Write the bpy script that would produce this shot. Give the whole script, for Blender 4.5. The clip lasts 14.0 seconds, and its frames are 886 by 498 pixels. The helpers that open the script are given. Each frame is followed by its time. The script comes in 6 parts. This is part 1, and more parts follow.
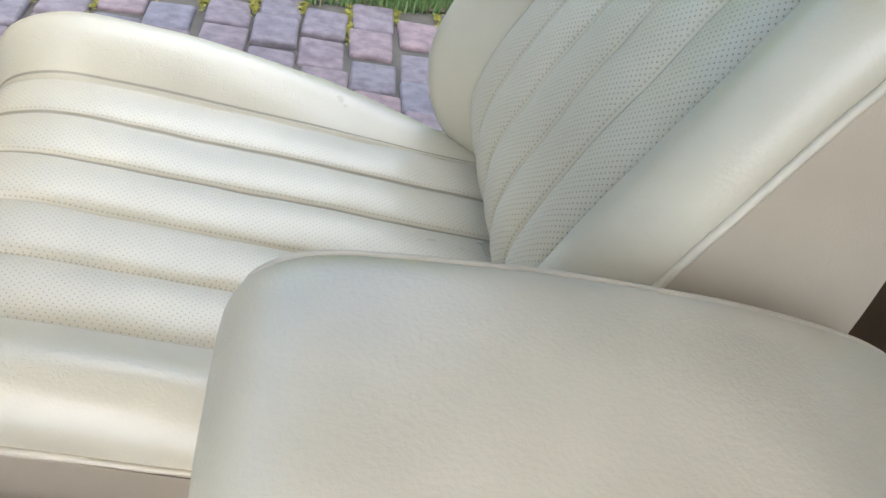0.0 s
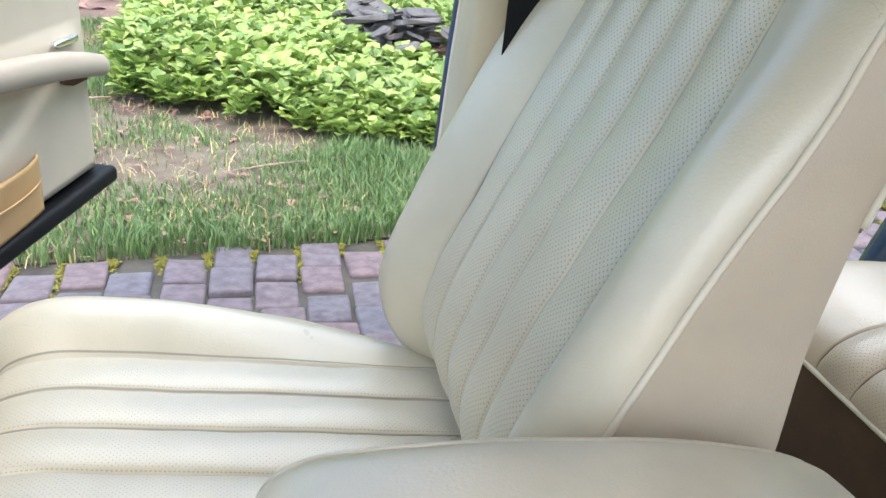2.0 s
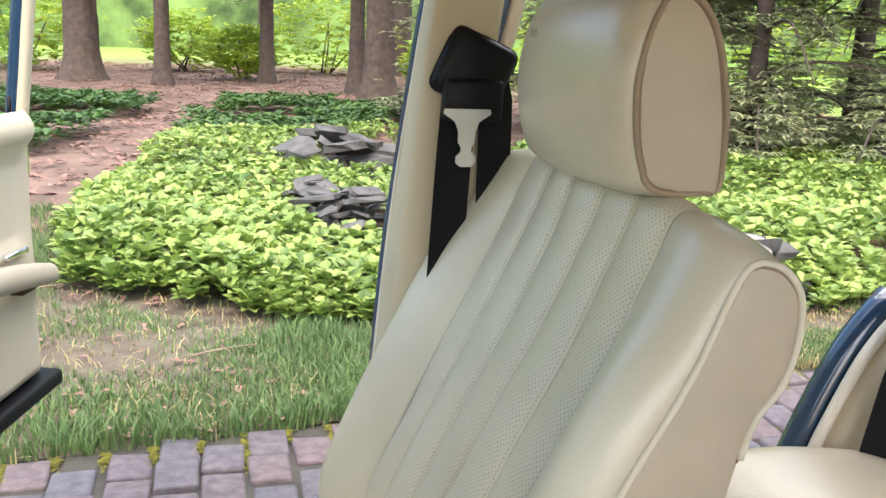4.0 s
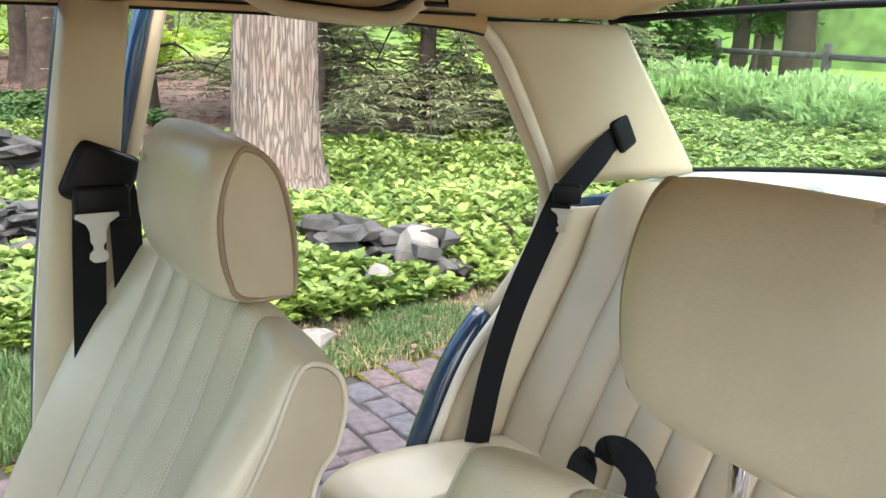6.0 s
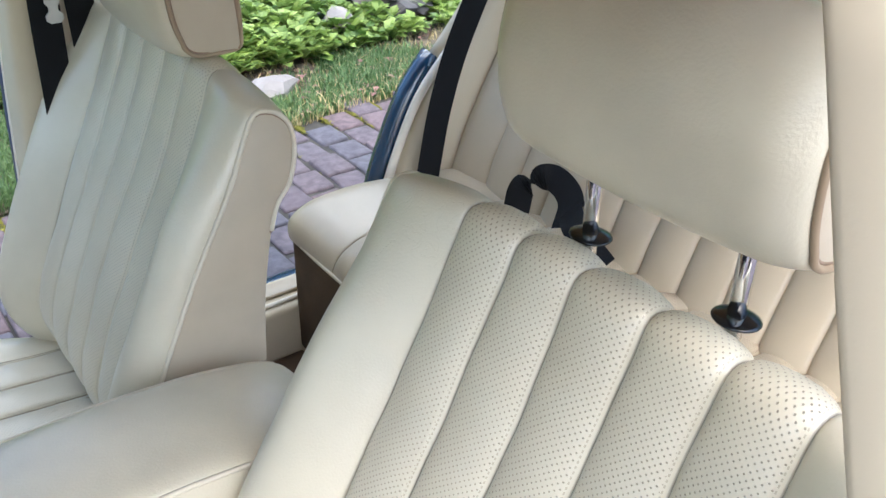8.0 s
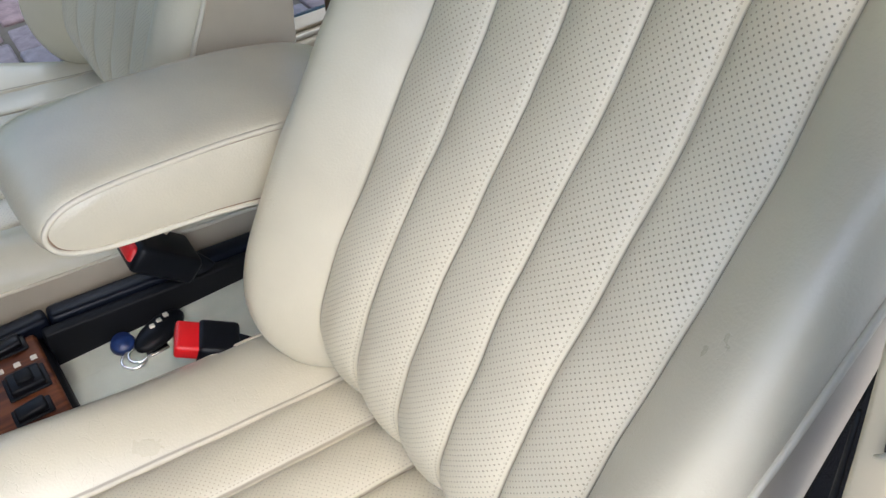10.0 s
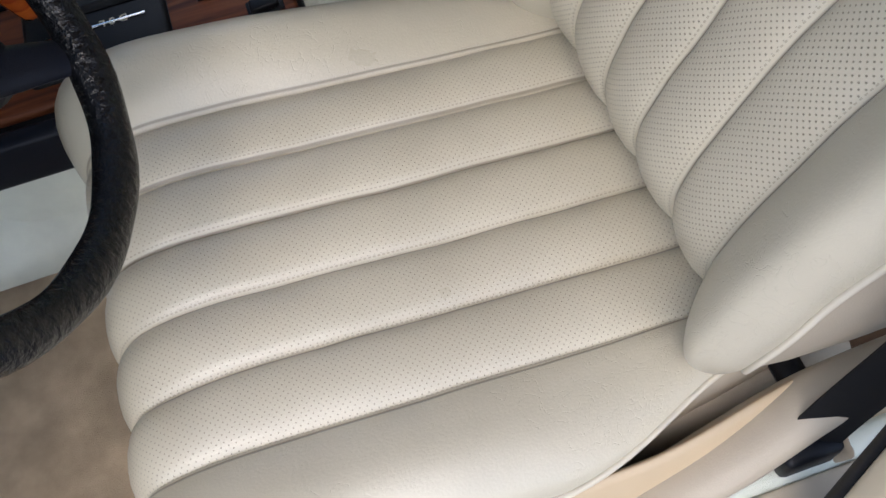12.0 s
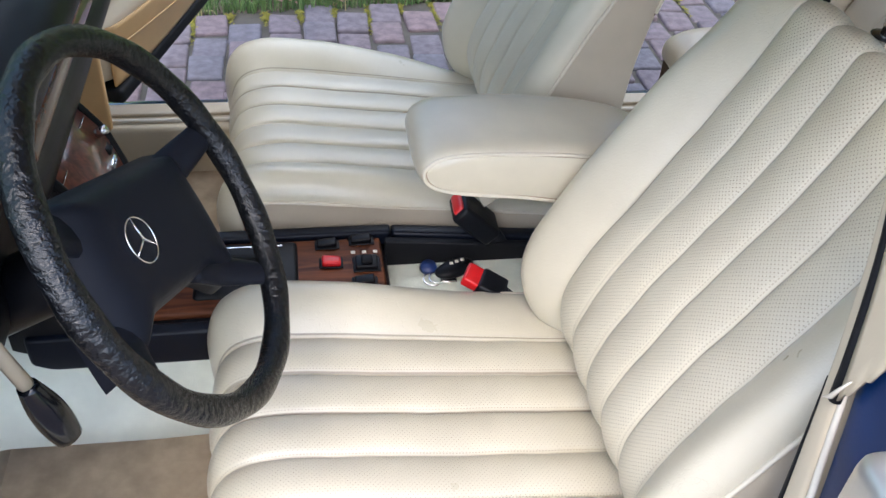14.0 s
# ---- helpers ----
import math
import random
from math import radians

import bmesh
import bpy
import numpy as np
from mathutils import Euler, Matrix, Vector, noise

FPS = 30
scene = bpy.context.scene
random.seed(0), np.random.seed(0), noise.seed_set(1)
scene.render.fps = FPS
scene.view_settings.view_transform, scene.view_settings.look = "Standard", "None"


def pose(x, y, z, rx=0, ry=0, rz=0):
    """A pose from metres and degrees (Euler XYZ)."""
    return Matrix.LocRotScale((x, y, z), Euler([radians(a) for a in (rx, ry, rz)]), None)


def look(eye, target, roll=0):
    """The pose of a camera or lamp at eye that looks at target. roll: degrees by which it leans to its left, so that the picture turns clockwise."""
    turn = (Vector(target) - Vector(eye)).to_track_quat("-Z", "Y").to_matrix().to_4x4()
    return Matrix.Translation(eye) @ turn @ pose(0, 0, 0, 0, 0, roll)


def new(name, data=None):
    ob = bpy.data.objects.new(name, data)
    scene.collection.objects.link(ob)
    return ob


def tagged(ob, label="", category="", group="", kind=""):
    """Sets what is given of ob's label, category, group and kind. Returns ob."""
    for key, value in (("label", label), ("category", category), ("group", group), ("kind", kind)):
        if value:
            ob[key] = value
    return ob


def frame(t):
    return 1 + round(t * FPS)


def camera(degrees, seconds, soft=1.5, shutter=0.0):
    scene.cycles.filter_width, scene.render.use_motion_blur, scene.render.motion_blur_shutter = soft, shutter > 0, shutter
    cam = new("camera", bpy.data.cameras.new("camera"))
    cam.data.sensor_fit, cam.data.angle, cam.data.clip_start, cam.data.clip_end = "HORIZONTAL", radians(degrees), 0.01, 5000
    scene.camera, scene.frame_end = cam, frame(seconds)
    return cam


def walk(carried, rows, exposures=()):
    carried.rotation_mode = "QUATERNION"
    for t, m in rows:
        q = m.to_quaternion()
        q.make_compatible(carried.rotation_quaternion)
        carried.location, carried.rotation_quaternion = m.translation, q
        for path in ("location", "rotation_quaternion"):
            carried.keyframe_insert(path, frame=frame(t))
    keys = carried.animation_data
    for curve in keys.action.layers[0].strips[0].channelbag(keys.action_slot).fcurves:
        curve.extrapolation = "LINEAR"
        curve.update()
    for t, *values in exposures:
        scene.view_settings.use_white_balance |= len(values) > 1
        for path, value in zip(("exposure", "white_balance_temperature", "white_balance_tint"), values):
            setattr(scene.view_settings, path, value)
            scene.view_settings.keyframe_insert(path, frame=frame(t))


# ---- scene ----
cam = camera(53.06, 14.0)
PATH = [
    (0, (-0.180, -0.229, 0.996), (0.164, 1.316, -0.227), 13.70),
    (0.5, (-0.191, -0.244, 1.001), (0.182, 1.353, -0.144), 10.12),
    (1, (-0.183, -0.267, 1.014), (0.188, 1.396, -0.033), 6.84),
    (1.5, (-0.187, -0.286, 1.024), (0.184, 1.443, 0.090), 4.75),
    (2, (-0.195, -0.316, 1.043), (0.215, 1.467, 0.235), 3.76),
    (2.5, (-0.190, -0.326, 1.059), (0.265, 1.493, 0.364), 3.29),
    (3, (-0.190, -0.331, 1.074), (0.296, 1.515, 0.479), 2.99),
    (3.2, (-0.188, -0.334, 1.081), (0.306, 1.522, 0.523), 2.84),
    (5.3, (-0.177, -0.481, 1.254), (0.605, 1.317, 0.862), 1.95),
    (5.5, (-0.170, -0.506, 1.276), (0.744, 1.226, 0.872), 2.14),
    (6, (-0.165, -0.563, 1.301), (0.946, 1.026, 0.809), 2.50),
    (6.5, (-0.161, -0.606, 1.334), (0.994, 0.897, 0.695), 2.26),
    (7, (-0.158, -0.665, 1.367), (0.967, 0.792, 0.585), 1.70),
    (7.5, (-0.175, -0.682, 1.373), (0.901, 0.740, 0.468), 1.11),
    (7.7, (-0.185, -0.679, 1.366), (0.878, 0.720, 0.410), 1.05),
    (9.8, (-0.232, -0.727, 1.228), (0.626, 0.490, -0.107), -1.20),
    (10, (-0.235, -0.730, 1.215), (0.589, 0.473, -0.154), -1.94),
    (10.5, (-0.245, -0.743, 1.186), (0.450, 0.426, -0.281), -3.31),
    (11, (-0.256, -0.746, 1.168), (0.262, 0.403, -0.385), -5.94),
    (11.5, (-0.262, -0.754, 1.161), (0.053, 0.349, -0.478), -8.48),
    (12, (-0.254, -0.758, 1.180), (-0.080, 0.190, -0.572), -9.19),
    (12.5, (-0.244, -0.790, 1.226), (-0.104, 0.172, -0.522), -5.69),
    (13, (-0.263, -0.879, 1.294), (-0.048, 0.359, -0.263), -0.27),
    (13.5, (-0.308, -0.973, 1.349), (-0.033, 0.437, -0.043), 3.32),
    (14, (-0.367, -1.056, 1.400), (-0.050, 0.458, 0.132), 4.70),
]
EXPOSURES = [(0, 2.40, 6250, 8), (1.5, 2.50, 6250, 8), (2.5, 2.52, 6550, 9), (3, 2.5, 6850, 9), (5.5, 2.42, 6950, 6), (6, 2.42, 6850, 5), (6.5, 2.30, 6500, 5), (7.0, 2.26, 6000, 6), (7.5, 2.30, 5950, 7),
             (9.8, 1.84, 6050, 8), (10, 1.80, 6050, 8), (11, 1.36, 5950, 9), (12.5, 1.15, 6000, 10), (13.0, 1.48, 5950, 9), (13.5, 1.76, 5950, 9), (14, 1.96, 5950, 10)]
walk(cam, [(t, look(e, g, r)) for t, e, g, r in PATH], EXPOSURES)

# ---- world and light ----
world = bpy.data.worlds.new("sky")
scene.world = world
world.use_nodes = True
wn = world.node_tree
sky = wn.nodes.new("ShaderNodeTexSky")
sky.sky_type, sky.sun_disc = "NISHITA", False
sky.sun_elevation, sky.sun_rotation = radians(55), radians(200)
sky.air_density, sky.dust_density, sky.ozone_density = 1.0, 3.0, 1.0
wn.links.new(sky.outputs[0], wn.nodes["Background"].inputs[0])
wn.nodes["Background"].inputs[1].default_value = 0.15
sun = new("sun", bpy.data.lights.new("sun", "SUN"))
sun.data.energy, sun.data.angle, sun.data.color = 0.80, radians(60), (1.0, 0.97, 0.92)
sun.matrix_world = look((2.2, 2.4, 5.0), (0, 0, 0))


# ---- materials ----
def material(name, base, rough=0.5, metal=0.0, vary=0.12, scale=12.0, bump=0.1, grain=220.0, tint=None, coat=0.0):
    """A node material with two scales of colour variation and a fine relief, in world metres."""
    m = bpy.data.materials.new(name)
    m.use_nodes = True
    nt = m.node_tree
    N, L = nt.nodes, nt.links
    b = N["Principled BSDF"]
    b.inputs["Roughness"].default_value, b.inputs["Metallic"].default_value = rough, metal
    b.inputs["Coat Weight"].default_value = coat
    geo = N.new("ShaderNodeNewGeometry")
    n1, n2 = N.new("ShaderNodeTexNoise"), N.new("ShaderNodeTexNoise")
    n1.inputs["Scale"].default_value, n2.inputs["Scale"].default_value = scale, grain
    n1.inputs["Detail"].default_value, n2.inputs["Detail"].default_value = 4, 3
    n1.inputs["Lacunarity"].default_value, n2.inputs["Lacunarity"].default_value = 2.17, 2.31
    away = N.new("ShaderNodeVectorMath")
    away.inputs[1].default_value = (31.7, 18.3, 11.9)
    L.new(geo.outputs["Position"], away.inputs[0])
    for n in (n1, n2):
        L.new(away.outputs[0], n.inputs["Vector"])
    ramp = N.new("ShaderNodeMapRange")
    ramp.inputs["From Min"].default_value, ramp.inputs["From Max"].default_value = 0.3, 0.7
    L.new(n1.outputs["Fac"], ramp.inputs["Value"])
    mix = N.new("ShaderNodeMix")
    mix.data_type = "RGBA"
    dark = tint or tuple(c * (1 - vary) for c in base)
    light = tuple(min(1, c * (1 + vary)) for c in base)
    mix.inputs["A"].default_value, mix.inputs["B"].default_value = (*dark, 1), (*light, 1)
    L.new(ramp.outputs[0], mix.inputs["Factor"])
    L.new(mix.outputs["Result"], b.inputs["Base Color"])
    rr = N.new("ShaderNodeMapRange")
    rr.inputs["To Min"].default_value, rr.inputs["To Max"].default_value = max(0.02, rough - 0.08), min(1, rough + 0.08)
    L.new(n1.outputs["Fac"], rr.inputs["Value"])
    L.new(rr.outputs[0], b.inputs["Roughness"])
    if bump:
        bp = N.new("ShaderNodeBump")
        bp.inputs["Strength"].default_value, bp.inputs["Distance"].default_value = bump, 0.002
        L.new(n2.outputs["Fac"], bp.inputs["Height"])
        L.new(bp.outputs[0], b.inputs["Normal"])
    return m


def finished(m, weight, rough):
    """A thin clear finish over a leather."""
    b = m.node_tree.nodes["Principled BSDF"]
    b.inputs["Coat Weight"].default_value, b.inputs["Coat Roughness"].default_value = weight, rough
    return m


def math_node(nt, op, a, b=None, c=None):
    n = nt.nodes.new("ShaderNodeMath")
    n.operation = op
    for i, v in enumerate((a, b, c)):
        if v is None:
            continue
        if isinstance(v, (int, float)):
            n.inputs[i].default_value = v
        else:
            nt.links.new(v, n.inputs[i])
    return n.outputs[0]


def perforated(name, base, rough, half=0.170, width=0.068, odd=True, pitch=0.0047, radius=0.00060):
    """Leather with rows of staggered pin holes across the fluted middle; the layer 'uv' holds metres."""
    m = material(name, base, rough, vary=0.065, scale=9.0, bump=0.2, grain=420.0)
    nt = m.node_tree
    N, L = nt.nodes, nt.links
    uv = N.new("ShaderNodeUVMap")
    uv.uv_map = "uv"
    sep = N.new("ShaderNodeSeparateXYZ")
    L.new(uv.outputs[0], sep.inputs[0])
    dots = []
    for shift in (0.0, 0.5):
        parts = []
        for axis in (0, 1):
            p = math_node(nt, "MULTIPLY_ADD", sep.outputs[axis], 1 / (pitch * 1.25), shift)
            f = math_node(nt, "SUBTRACT", math_node(nt, "FRACT", p), 0.5)
            parts.append(math_node(nt, "MULTIPLY", f, f))
        dots.append(math_node(nt, "SQRT", math_node(nt, "ADD", parts[0], parts[1])))
    near = math_node(nt, "MINIMUM", dots[0], dots[1])
    hole = N.new("ShaderNodeMapRange")
    hole.inputs["From Min"].default_value = radius / (pitch * 1.25) * 0.7
    hole.inputs["From Max"].default_value = radius / (pitch * 1.25) * 1.3
    hole.inputs["To Min"].default_value, hole.inputs["To Max"].default_value = 1, 0
    L.new(near, hole.inputs["Value"])
    inside = math_node(nt, "LESS_THAN", math_node(nt, "ABSOLUTE", sep.outputs[1]), half)
    seam_t = math_node(nt, "FRACT", math_node(nt, "MULTIPLY_ADD", sep.outputs[1], 1 / width, 0.5 if odd else 0.0))
    seam_d = math_node(nt, "MINIMUM", seam_t, math_node(nt, "SUBTRACT", 1.0, seam_t))
    line = N.new("ShaderNodeMapRange")
    line.inputs["From Min"].default_value, line.inputs["From Max"].default_value = 0.008, 0.022
    line.inputs["To Min"].default_value, line.inputs["To Max"].default_value = 0.9, 0
    L.new(seam_d, line.inputs["Value"])
    # a dark seam where the middle meets the bolsters, and a row of stitches beside each flute seam
    brim = N.new("ShaderNodeMapRange")
    brim.inputs["From Min"].default_value, brim.inputs["From Max"].default_value = 0.0003, 0.0012
    brim.inputs["To Min"].default_value, brim.inputs["To Max"].default_value = 1.0, 0
    L.new(math_node(nt, "ABSOLUTE", math_node(nt, "SUBTRACT", math_node(nt, "ABSOLUTE", sep.outputs[1]), half)), brim.inputs["Value"])
    off = math_node(nt, "ABSOLUTE", math_node(nt, "SUBTRACT", math_node(nt, "MULTIPLY", seam_t, width), 0.0036))
    row = math_node(nt, "LESS_THAN", off, 0.0005)
    dash = math_node(nt, "LESS_THAN", math_node(nt, "FRACT", math_node(nt, "MULTIPLY", sep.outputs[0], 1 / 0.0042)), 0.55)
    stitch = math_node(nt, "MULTIPLY", math_node(nt, "MULTIPLY", row, dash), math_node(nt, "MULTIPLY", inside, 0.6))
    near_seam = math_node(nt, "LESS_THAN", math_node(nt, "ABSOLUTE", sep.outputs[1]), half + 0.002)
    clear = math_node(nt, "GREATER_THAN", seam_d, 0.07)
    mask = math_node(nt, "MULTIPLY", math_node(nt, "MULTIPLY", hole.outputs[0], inside), clear)
    mask = math_node(nt, "MAXIMUM", mask, math_node(nt, "MULTIPLY", line.outputs[0], near_seam))
    mask = math_node(nt, "MAXIMUM", math_node(nt, "MAXIMUM", mask, brim.outputs[0]), stitch)
    b = N["Principled BSDF"]
    old = b.inputs["Base Color"].links[0].from_socket
    mix = N.new("ShaderNodeMix")
    mix.data_type = "RGBA"
    mix.inputs["B"].default_value = (0.10, 0.08, 0.06, 1)
    L.new(math_node(nt, "MULTIPLY", mask, 0.58), mix.inputs["Factor"])
    L.new(old, mix.inputs["A"])
    L.new(mix.outputs["Result"], b.inputs["Base Color"])
    bp = N.new("ShaderNodeBump")
    bp.inputs["Strength"].default_value, bp.inputs["Distance"].default_value = 0.6, 0.001
    # age creases in the plain leather, in patches
    fold, patch = N.new("ShaderNodeTexNoise"), N.new("ShaderNodeTexNoise")
    fold.inputs["Scale"].default_value, fold.inputs["Detail"].default_value, fold.inputs["Distortion"].default_value = 48.0, 2.0, 1.2
    patch.inputs["Scale"].default_value = 5.0
    shift = N.new("ShaderNodeVectorMath")
    shift.inputs[1].default_value = (7.3, 4.1, 2.9)
    L.new(uv.outputs[0], shift.inputs[0])
    for q in (fold, patch):
        L.new(shift.outputs[0], q.inputs["Vector"])
    ridge = N.new("ShaderNodeMapRange")
    ridge.inputs["From Min"].default_value, ridge.inputs["From Max"].default_value = 0.0, 0.014
    ridge.inputs["To Min"].default_value, ridge.inputs["To Max"].default_value = 1, 0
    L.new(math_node(nt, "ABSOLUTE", math_node(nt, "SUBTRACT", fold.outputs["Fac"], 0.5)), ridge.inputs["Value"])
    where = math_node(nt, "MULTIPLY", math_node(nt, "GREATER_THAN", patch.outputs["Fac"], 0.51), math_node(nt, "SUBTRACT", 1.0, inside))
    crease = math_node(nt, "MULTIPLY", math_node(nt, "MULTIPLY", ridge.outputs[0], where), 0.30)
    L.new(math_node(nt, "SUBTRACT", math_node(nt, "SUBTRACT", 1.0, mask), crease), bp.inputs["Height"])
    L.new(b.inputs["Normal"].links[0].from_socket, bp.inputs["Normal"])
    L.new(bp.outputs[0], b.inputs["Normal"])
    return m


CREAM = (0.540, 0.495, 0.380)
LEATHER = material("leather_cream", CREAM, 0.31, vary=0.085, scale=9.0, bump=0.2, grain=420.0)
FLUTED = perforated("leather_perforated", CREAM, 0.31, radius=0.00050)
FLUTED_BACK = perforated("leather_perforated_back", CREAM, 0.31, half=0.164, width=0.0656, radius=0.00066)
# bench leather: a more tan tone, with the shade at the back in its colour
PLAINFLUTE = perforated("leather_perforated_bench_shaded", (0.475, 0.405, 0.295), 0.34, half=0.46, width=0.92 / 14, odd=False)
for m in (LEATHER, FLUTED, FLUTED_BACK, PLAINFLUTE):
    finished(m, 0.30, 0.26)
# same tan darkened for shade, for the plain bench leather
TAN_SHADED = (0.475, 0.405, 0.295)
TAN_LEATHER_SHADED = material("leather_tan_shaded", TAN_SHADED, 0.34, vary=0.05, scale=9.0, bump=0.12, grain=420.0)
VINYL = material("vinyl_tan", (0.425, 0.365, 0.275), 0.5, vary=0.06, scale=14.0, bump=0.15, grain=600.0)
PIPING = material("piping_cream", (0.58, 0.53, 0.42), 0.45, vary=0.05, bump=0.05)
# tan pipe with the shadow lines on its two sides mixed into the colour
PIPE_TAN_SHADE = material("piping_tan_and_shade", (0.29, 0.215, 0.14), 0.45, vary=0.1, bump=0.05)
# brown of the shadow line drawn beside the piping
PIPE_SHADE = material("piping_shade_brown", (0.22, 0.15, 0.10), 0.5, vary=0.1, bump=0.05)
TRIM = material("trim_beige", (0.53, 0.455, 0.325), 0.55, vary=0.05, scale=6.0, bump=0.07, grain=500.0)
HEADLINER = material("headliner_beige", (0.50, 0.34, 0.175), 0.85, vary=0.06, scale=8.0, bump=0.3, grain=700.0)
POCKET_PALE = material("vinyl_pale_tan", (0.50, 0.39, 0.25), 0.45, vary=0.06, scale=10.0, bump=0.1, grain=500.0)
DOORCARD = material("door_card_cream", (0.60, 0.52, 0.38), 0.5, vary=0.05, scale=7.0, bump=0.15, grain=500.0)
POCKET = material("pocket_tan", (0.62, 0.39, 0.17), 0.5, vary=0.08, scale=9.0, bump=0.15, grain=400.0)
CARPET = material("carpet_beige", (0.42, 0.33, 0.22), 0.95, vary=0.22, scale=22.0, bump=1.0, grain=900.0)
# brown of the bench front; also serves as painted shade on the rear floor
CARPET_BROWN_SHADE = material("carpet_brown_and_shade", (0.085, 0.052, 0.030), 0.95, vary=0.2, scale=20.0, bump=0.8, grain=900.0)
CARPET_PALE = material("carpet_pale", (0.72, 0.74, 0.63), 0.95, vary=0.12, scale=12.0, bump=0.8, grain=900.0)
BLACK = material("plastic_black", (0.0045, 0.005, 0.007), 0.42, vary=0.2, bump=0.1, grain=700.0)
RUBBER = material("rubber_black", (0.006, 0.0065, 0.008), 0.6, vary=0.2, bump=0.1)
NAVY_PLASTIC = material("plastic_navy", (0.004, 0.006, 0.012), 0.38, vary=0.15, bump=0.1, grain=700.0)
WHEELPAD = material("wheel_pad_charcoal", (0.0075, 0.0088, 0.014), 0.5, vary=0.1, scale=20.0, bump=0.25, grain=900.0)
RIMLEATHER = material("rim_leather_black", (0.0035, 0.004, 0.0052), 0.22, vary=0.3, scale=60.0, bump=1.0, grain=150.0)
RIMLEATHER.node_tree.nodes["Bump"].inputs["Distance"].default_value = 0.0032
PAINT = material("paint_dark_blue", (0.005, 0.034, 0.082), 0.22, vary=0.12, scale=3.0, bump=0.02, coat=0.8)
PAINT_JAMB = material("paint_jamb_blue", (0.002, 0.020, 0.085), 0.4, vary=0.35, scale=9.0, bump=0.05)
WEBBING = material("webbing_black", (0.006, 0.0065, 0.008), 0.7, vary=0.2, scale=40.0, bump=0.5, grain=900.0)
GLOSS_BLACK = material("plastic_gloss_black", (0.006, 0.007, 0.009), 0.14, vary=0.15, bump=0.02)
for m in (BLACK, RUBBER, WEBBING, NAVY_PLASTIC, PAINT_JAMB, WHEELPAD):
    m.node_tree.nodes["Principled BSDF"].inputs["Specular IOR Level"].default_value = 0.2
CHROME = material("chrome", (0.8, 0.8, 0.8), 0.12, metal=1.0, vary=0.04, bump=0.02)
STEEL = material("steel_tongue", (0.62, 0.61, 0.58), 0.35, metal=0.8, vary=0.1, bump=0.1)
RED = material("plastic_red", (0.60, 0.012, 0.015), 0.3, vary=0.1, bump=0.03)
SHELF = material("shelf_white", (0.44, 0.49, 0.45), 0.8, vary=0.05, bump=0.2, grain=600.0)
SEAL = material("seal_cream", (0.72, 0.66, 0.55), 0.5, vary=0.05, bump=0.05)


def wood(name, a, b, rough=0.22):
    m = material(name, a, rough, vary=0.2, scale=8.0, bump=0.04, coat=0.6)
    nt = m.node_tree
    geo = nt.nodes.new("ShaderNodeNewGeometry")
    mp = nt.nodes.new("ShaderNodeMapping")
    mp.inputs["Scale"].default_value = (6, 60, 60)
    nz = nt.nodes.new("ShaderNodeTexNoise")
    nz.inputs["Scale"].default_value, nz.inputs["Detail"].default_value, nz.inputs["Distortion"].default_value = 1.0, 6, 1.5
    nt.links.new(geo.outputs["Position"], mp.inputs[0])
    nt.links.new(mp.outputs[0], nz.inputs["Vector"])
    mix = nt.nodes.new("ShaderNodeMix")
    mix.data_type = "RGBA"
    mix.inputs["A"].default_value, mix.inputs["B"].default_value = (*a, 1), (*b, 1)
    mr = nt.nodes.new("ShaderNodeMapRange")
    mr.inputs["From Min"].default_value, mr.inputs["From Max"].default_value = 0.35, 0.65
    nt.links.new(nz.outputs["Fac"], mr.inputs["Value"])
    nt.links.new(mr.outputs[0], mix.inputs["Factor"])
    nt.links.new(mix.outputs["Result"], nt.nodes["Principled BSDF"].inputs["Base Color"])
    return m


WOOD = wood("walnut_veneer", (0.16, 0.055, 0.022), (0.055, 0.018, 0.008))
WOOD_WORN = wood("walnut_worn", (0.16, 0.050, 0.018), (0.055, 0.017, 0.008), 0.5)
WOOD_WORN.node_tree.nodes["Principled BSDF"].inputs["Specular IOR Level"].default_value = 0.2
WOOD_WORN.node_tree.nodes["Principled BSDF"].inputs["Coat Weight"].default_value = 0.0
WOOD_RED = wood("veneer_red_brown", (0.20, 0.055, 0.030), (0.085, 0.022, 0.012), 0.36)
LEVER = wood("lever_wood", (0.50, 0.11, 0.015), (0.28, 0.045, 0.008), 0.12)
TAGBLUE = material("tag_blue", (0.012, 0.03, 0.12), 0.35, vary=0.1, bump=0.05)


def thin_glass(name, tint, shine):
    """A thin pane: clear with a tint, and a weak mirror."""
    m = bpy.data.materials.new(name)
    m.use_nodes = True
    nt = m.node_tree
    clear, gloss, both = nt.nodes.new("ShaderNodeBsdfTransparent"), nt.nodes.new("ShaderNodeBsdfGlossy"), nt.nodes.new("ShaderNodeMixShader")
    clear.inputs["Color"].default_value, gloss.inputs["Roughness"].default_value, both.inputs[0].default_value = (*tint, 1), 0.02, shine
    nt.links.new(clear.outputs[0], both.inputs[1])
    nt.links.new(gloss.outputs[0], both.inputs[2])
    nt.links.new(both.outputs[0], nt.nodes["Material Output"].inputs["Surface"])
    return m


GLASS = thin_glass("glass", (0.80, 0.93, 0.88), 0.03)
# strong tint that holds back light entering at the front
WINDSCREEN_DIMMER = thin_glass("windscreen_dimming_glass", (0.50, 0.58, 0.52), 0.07)


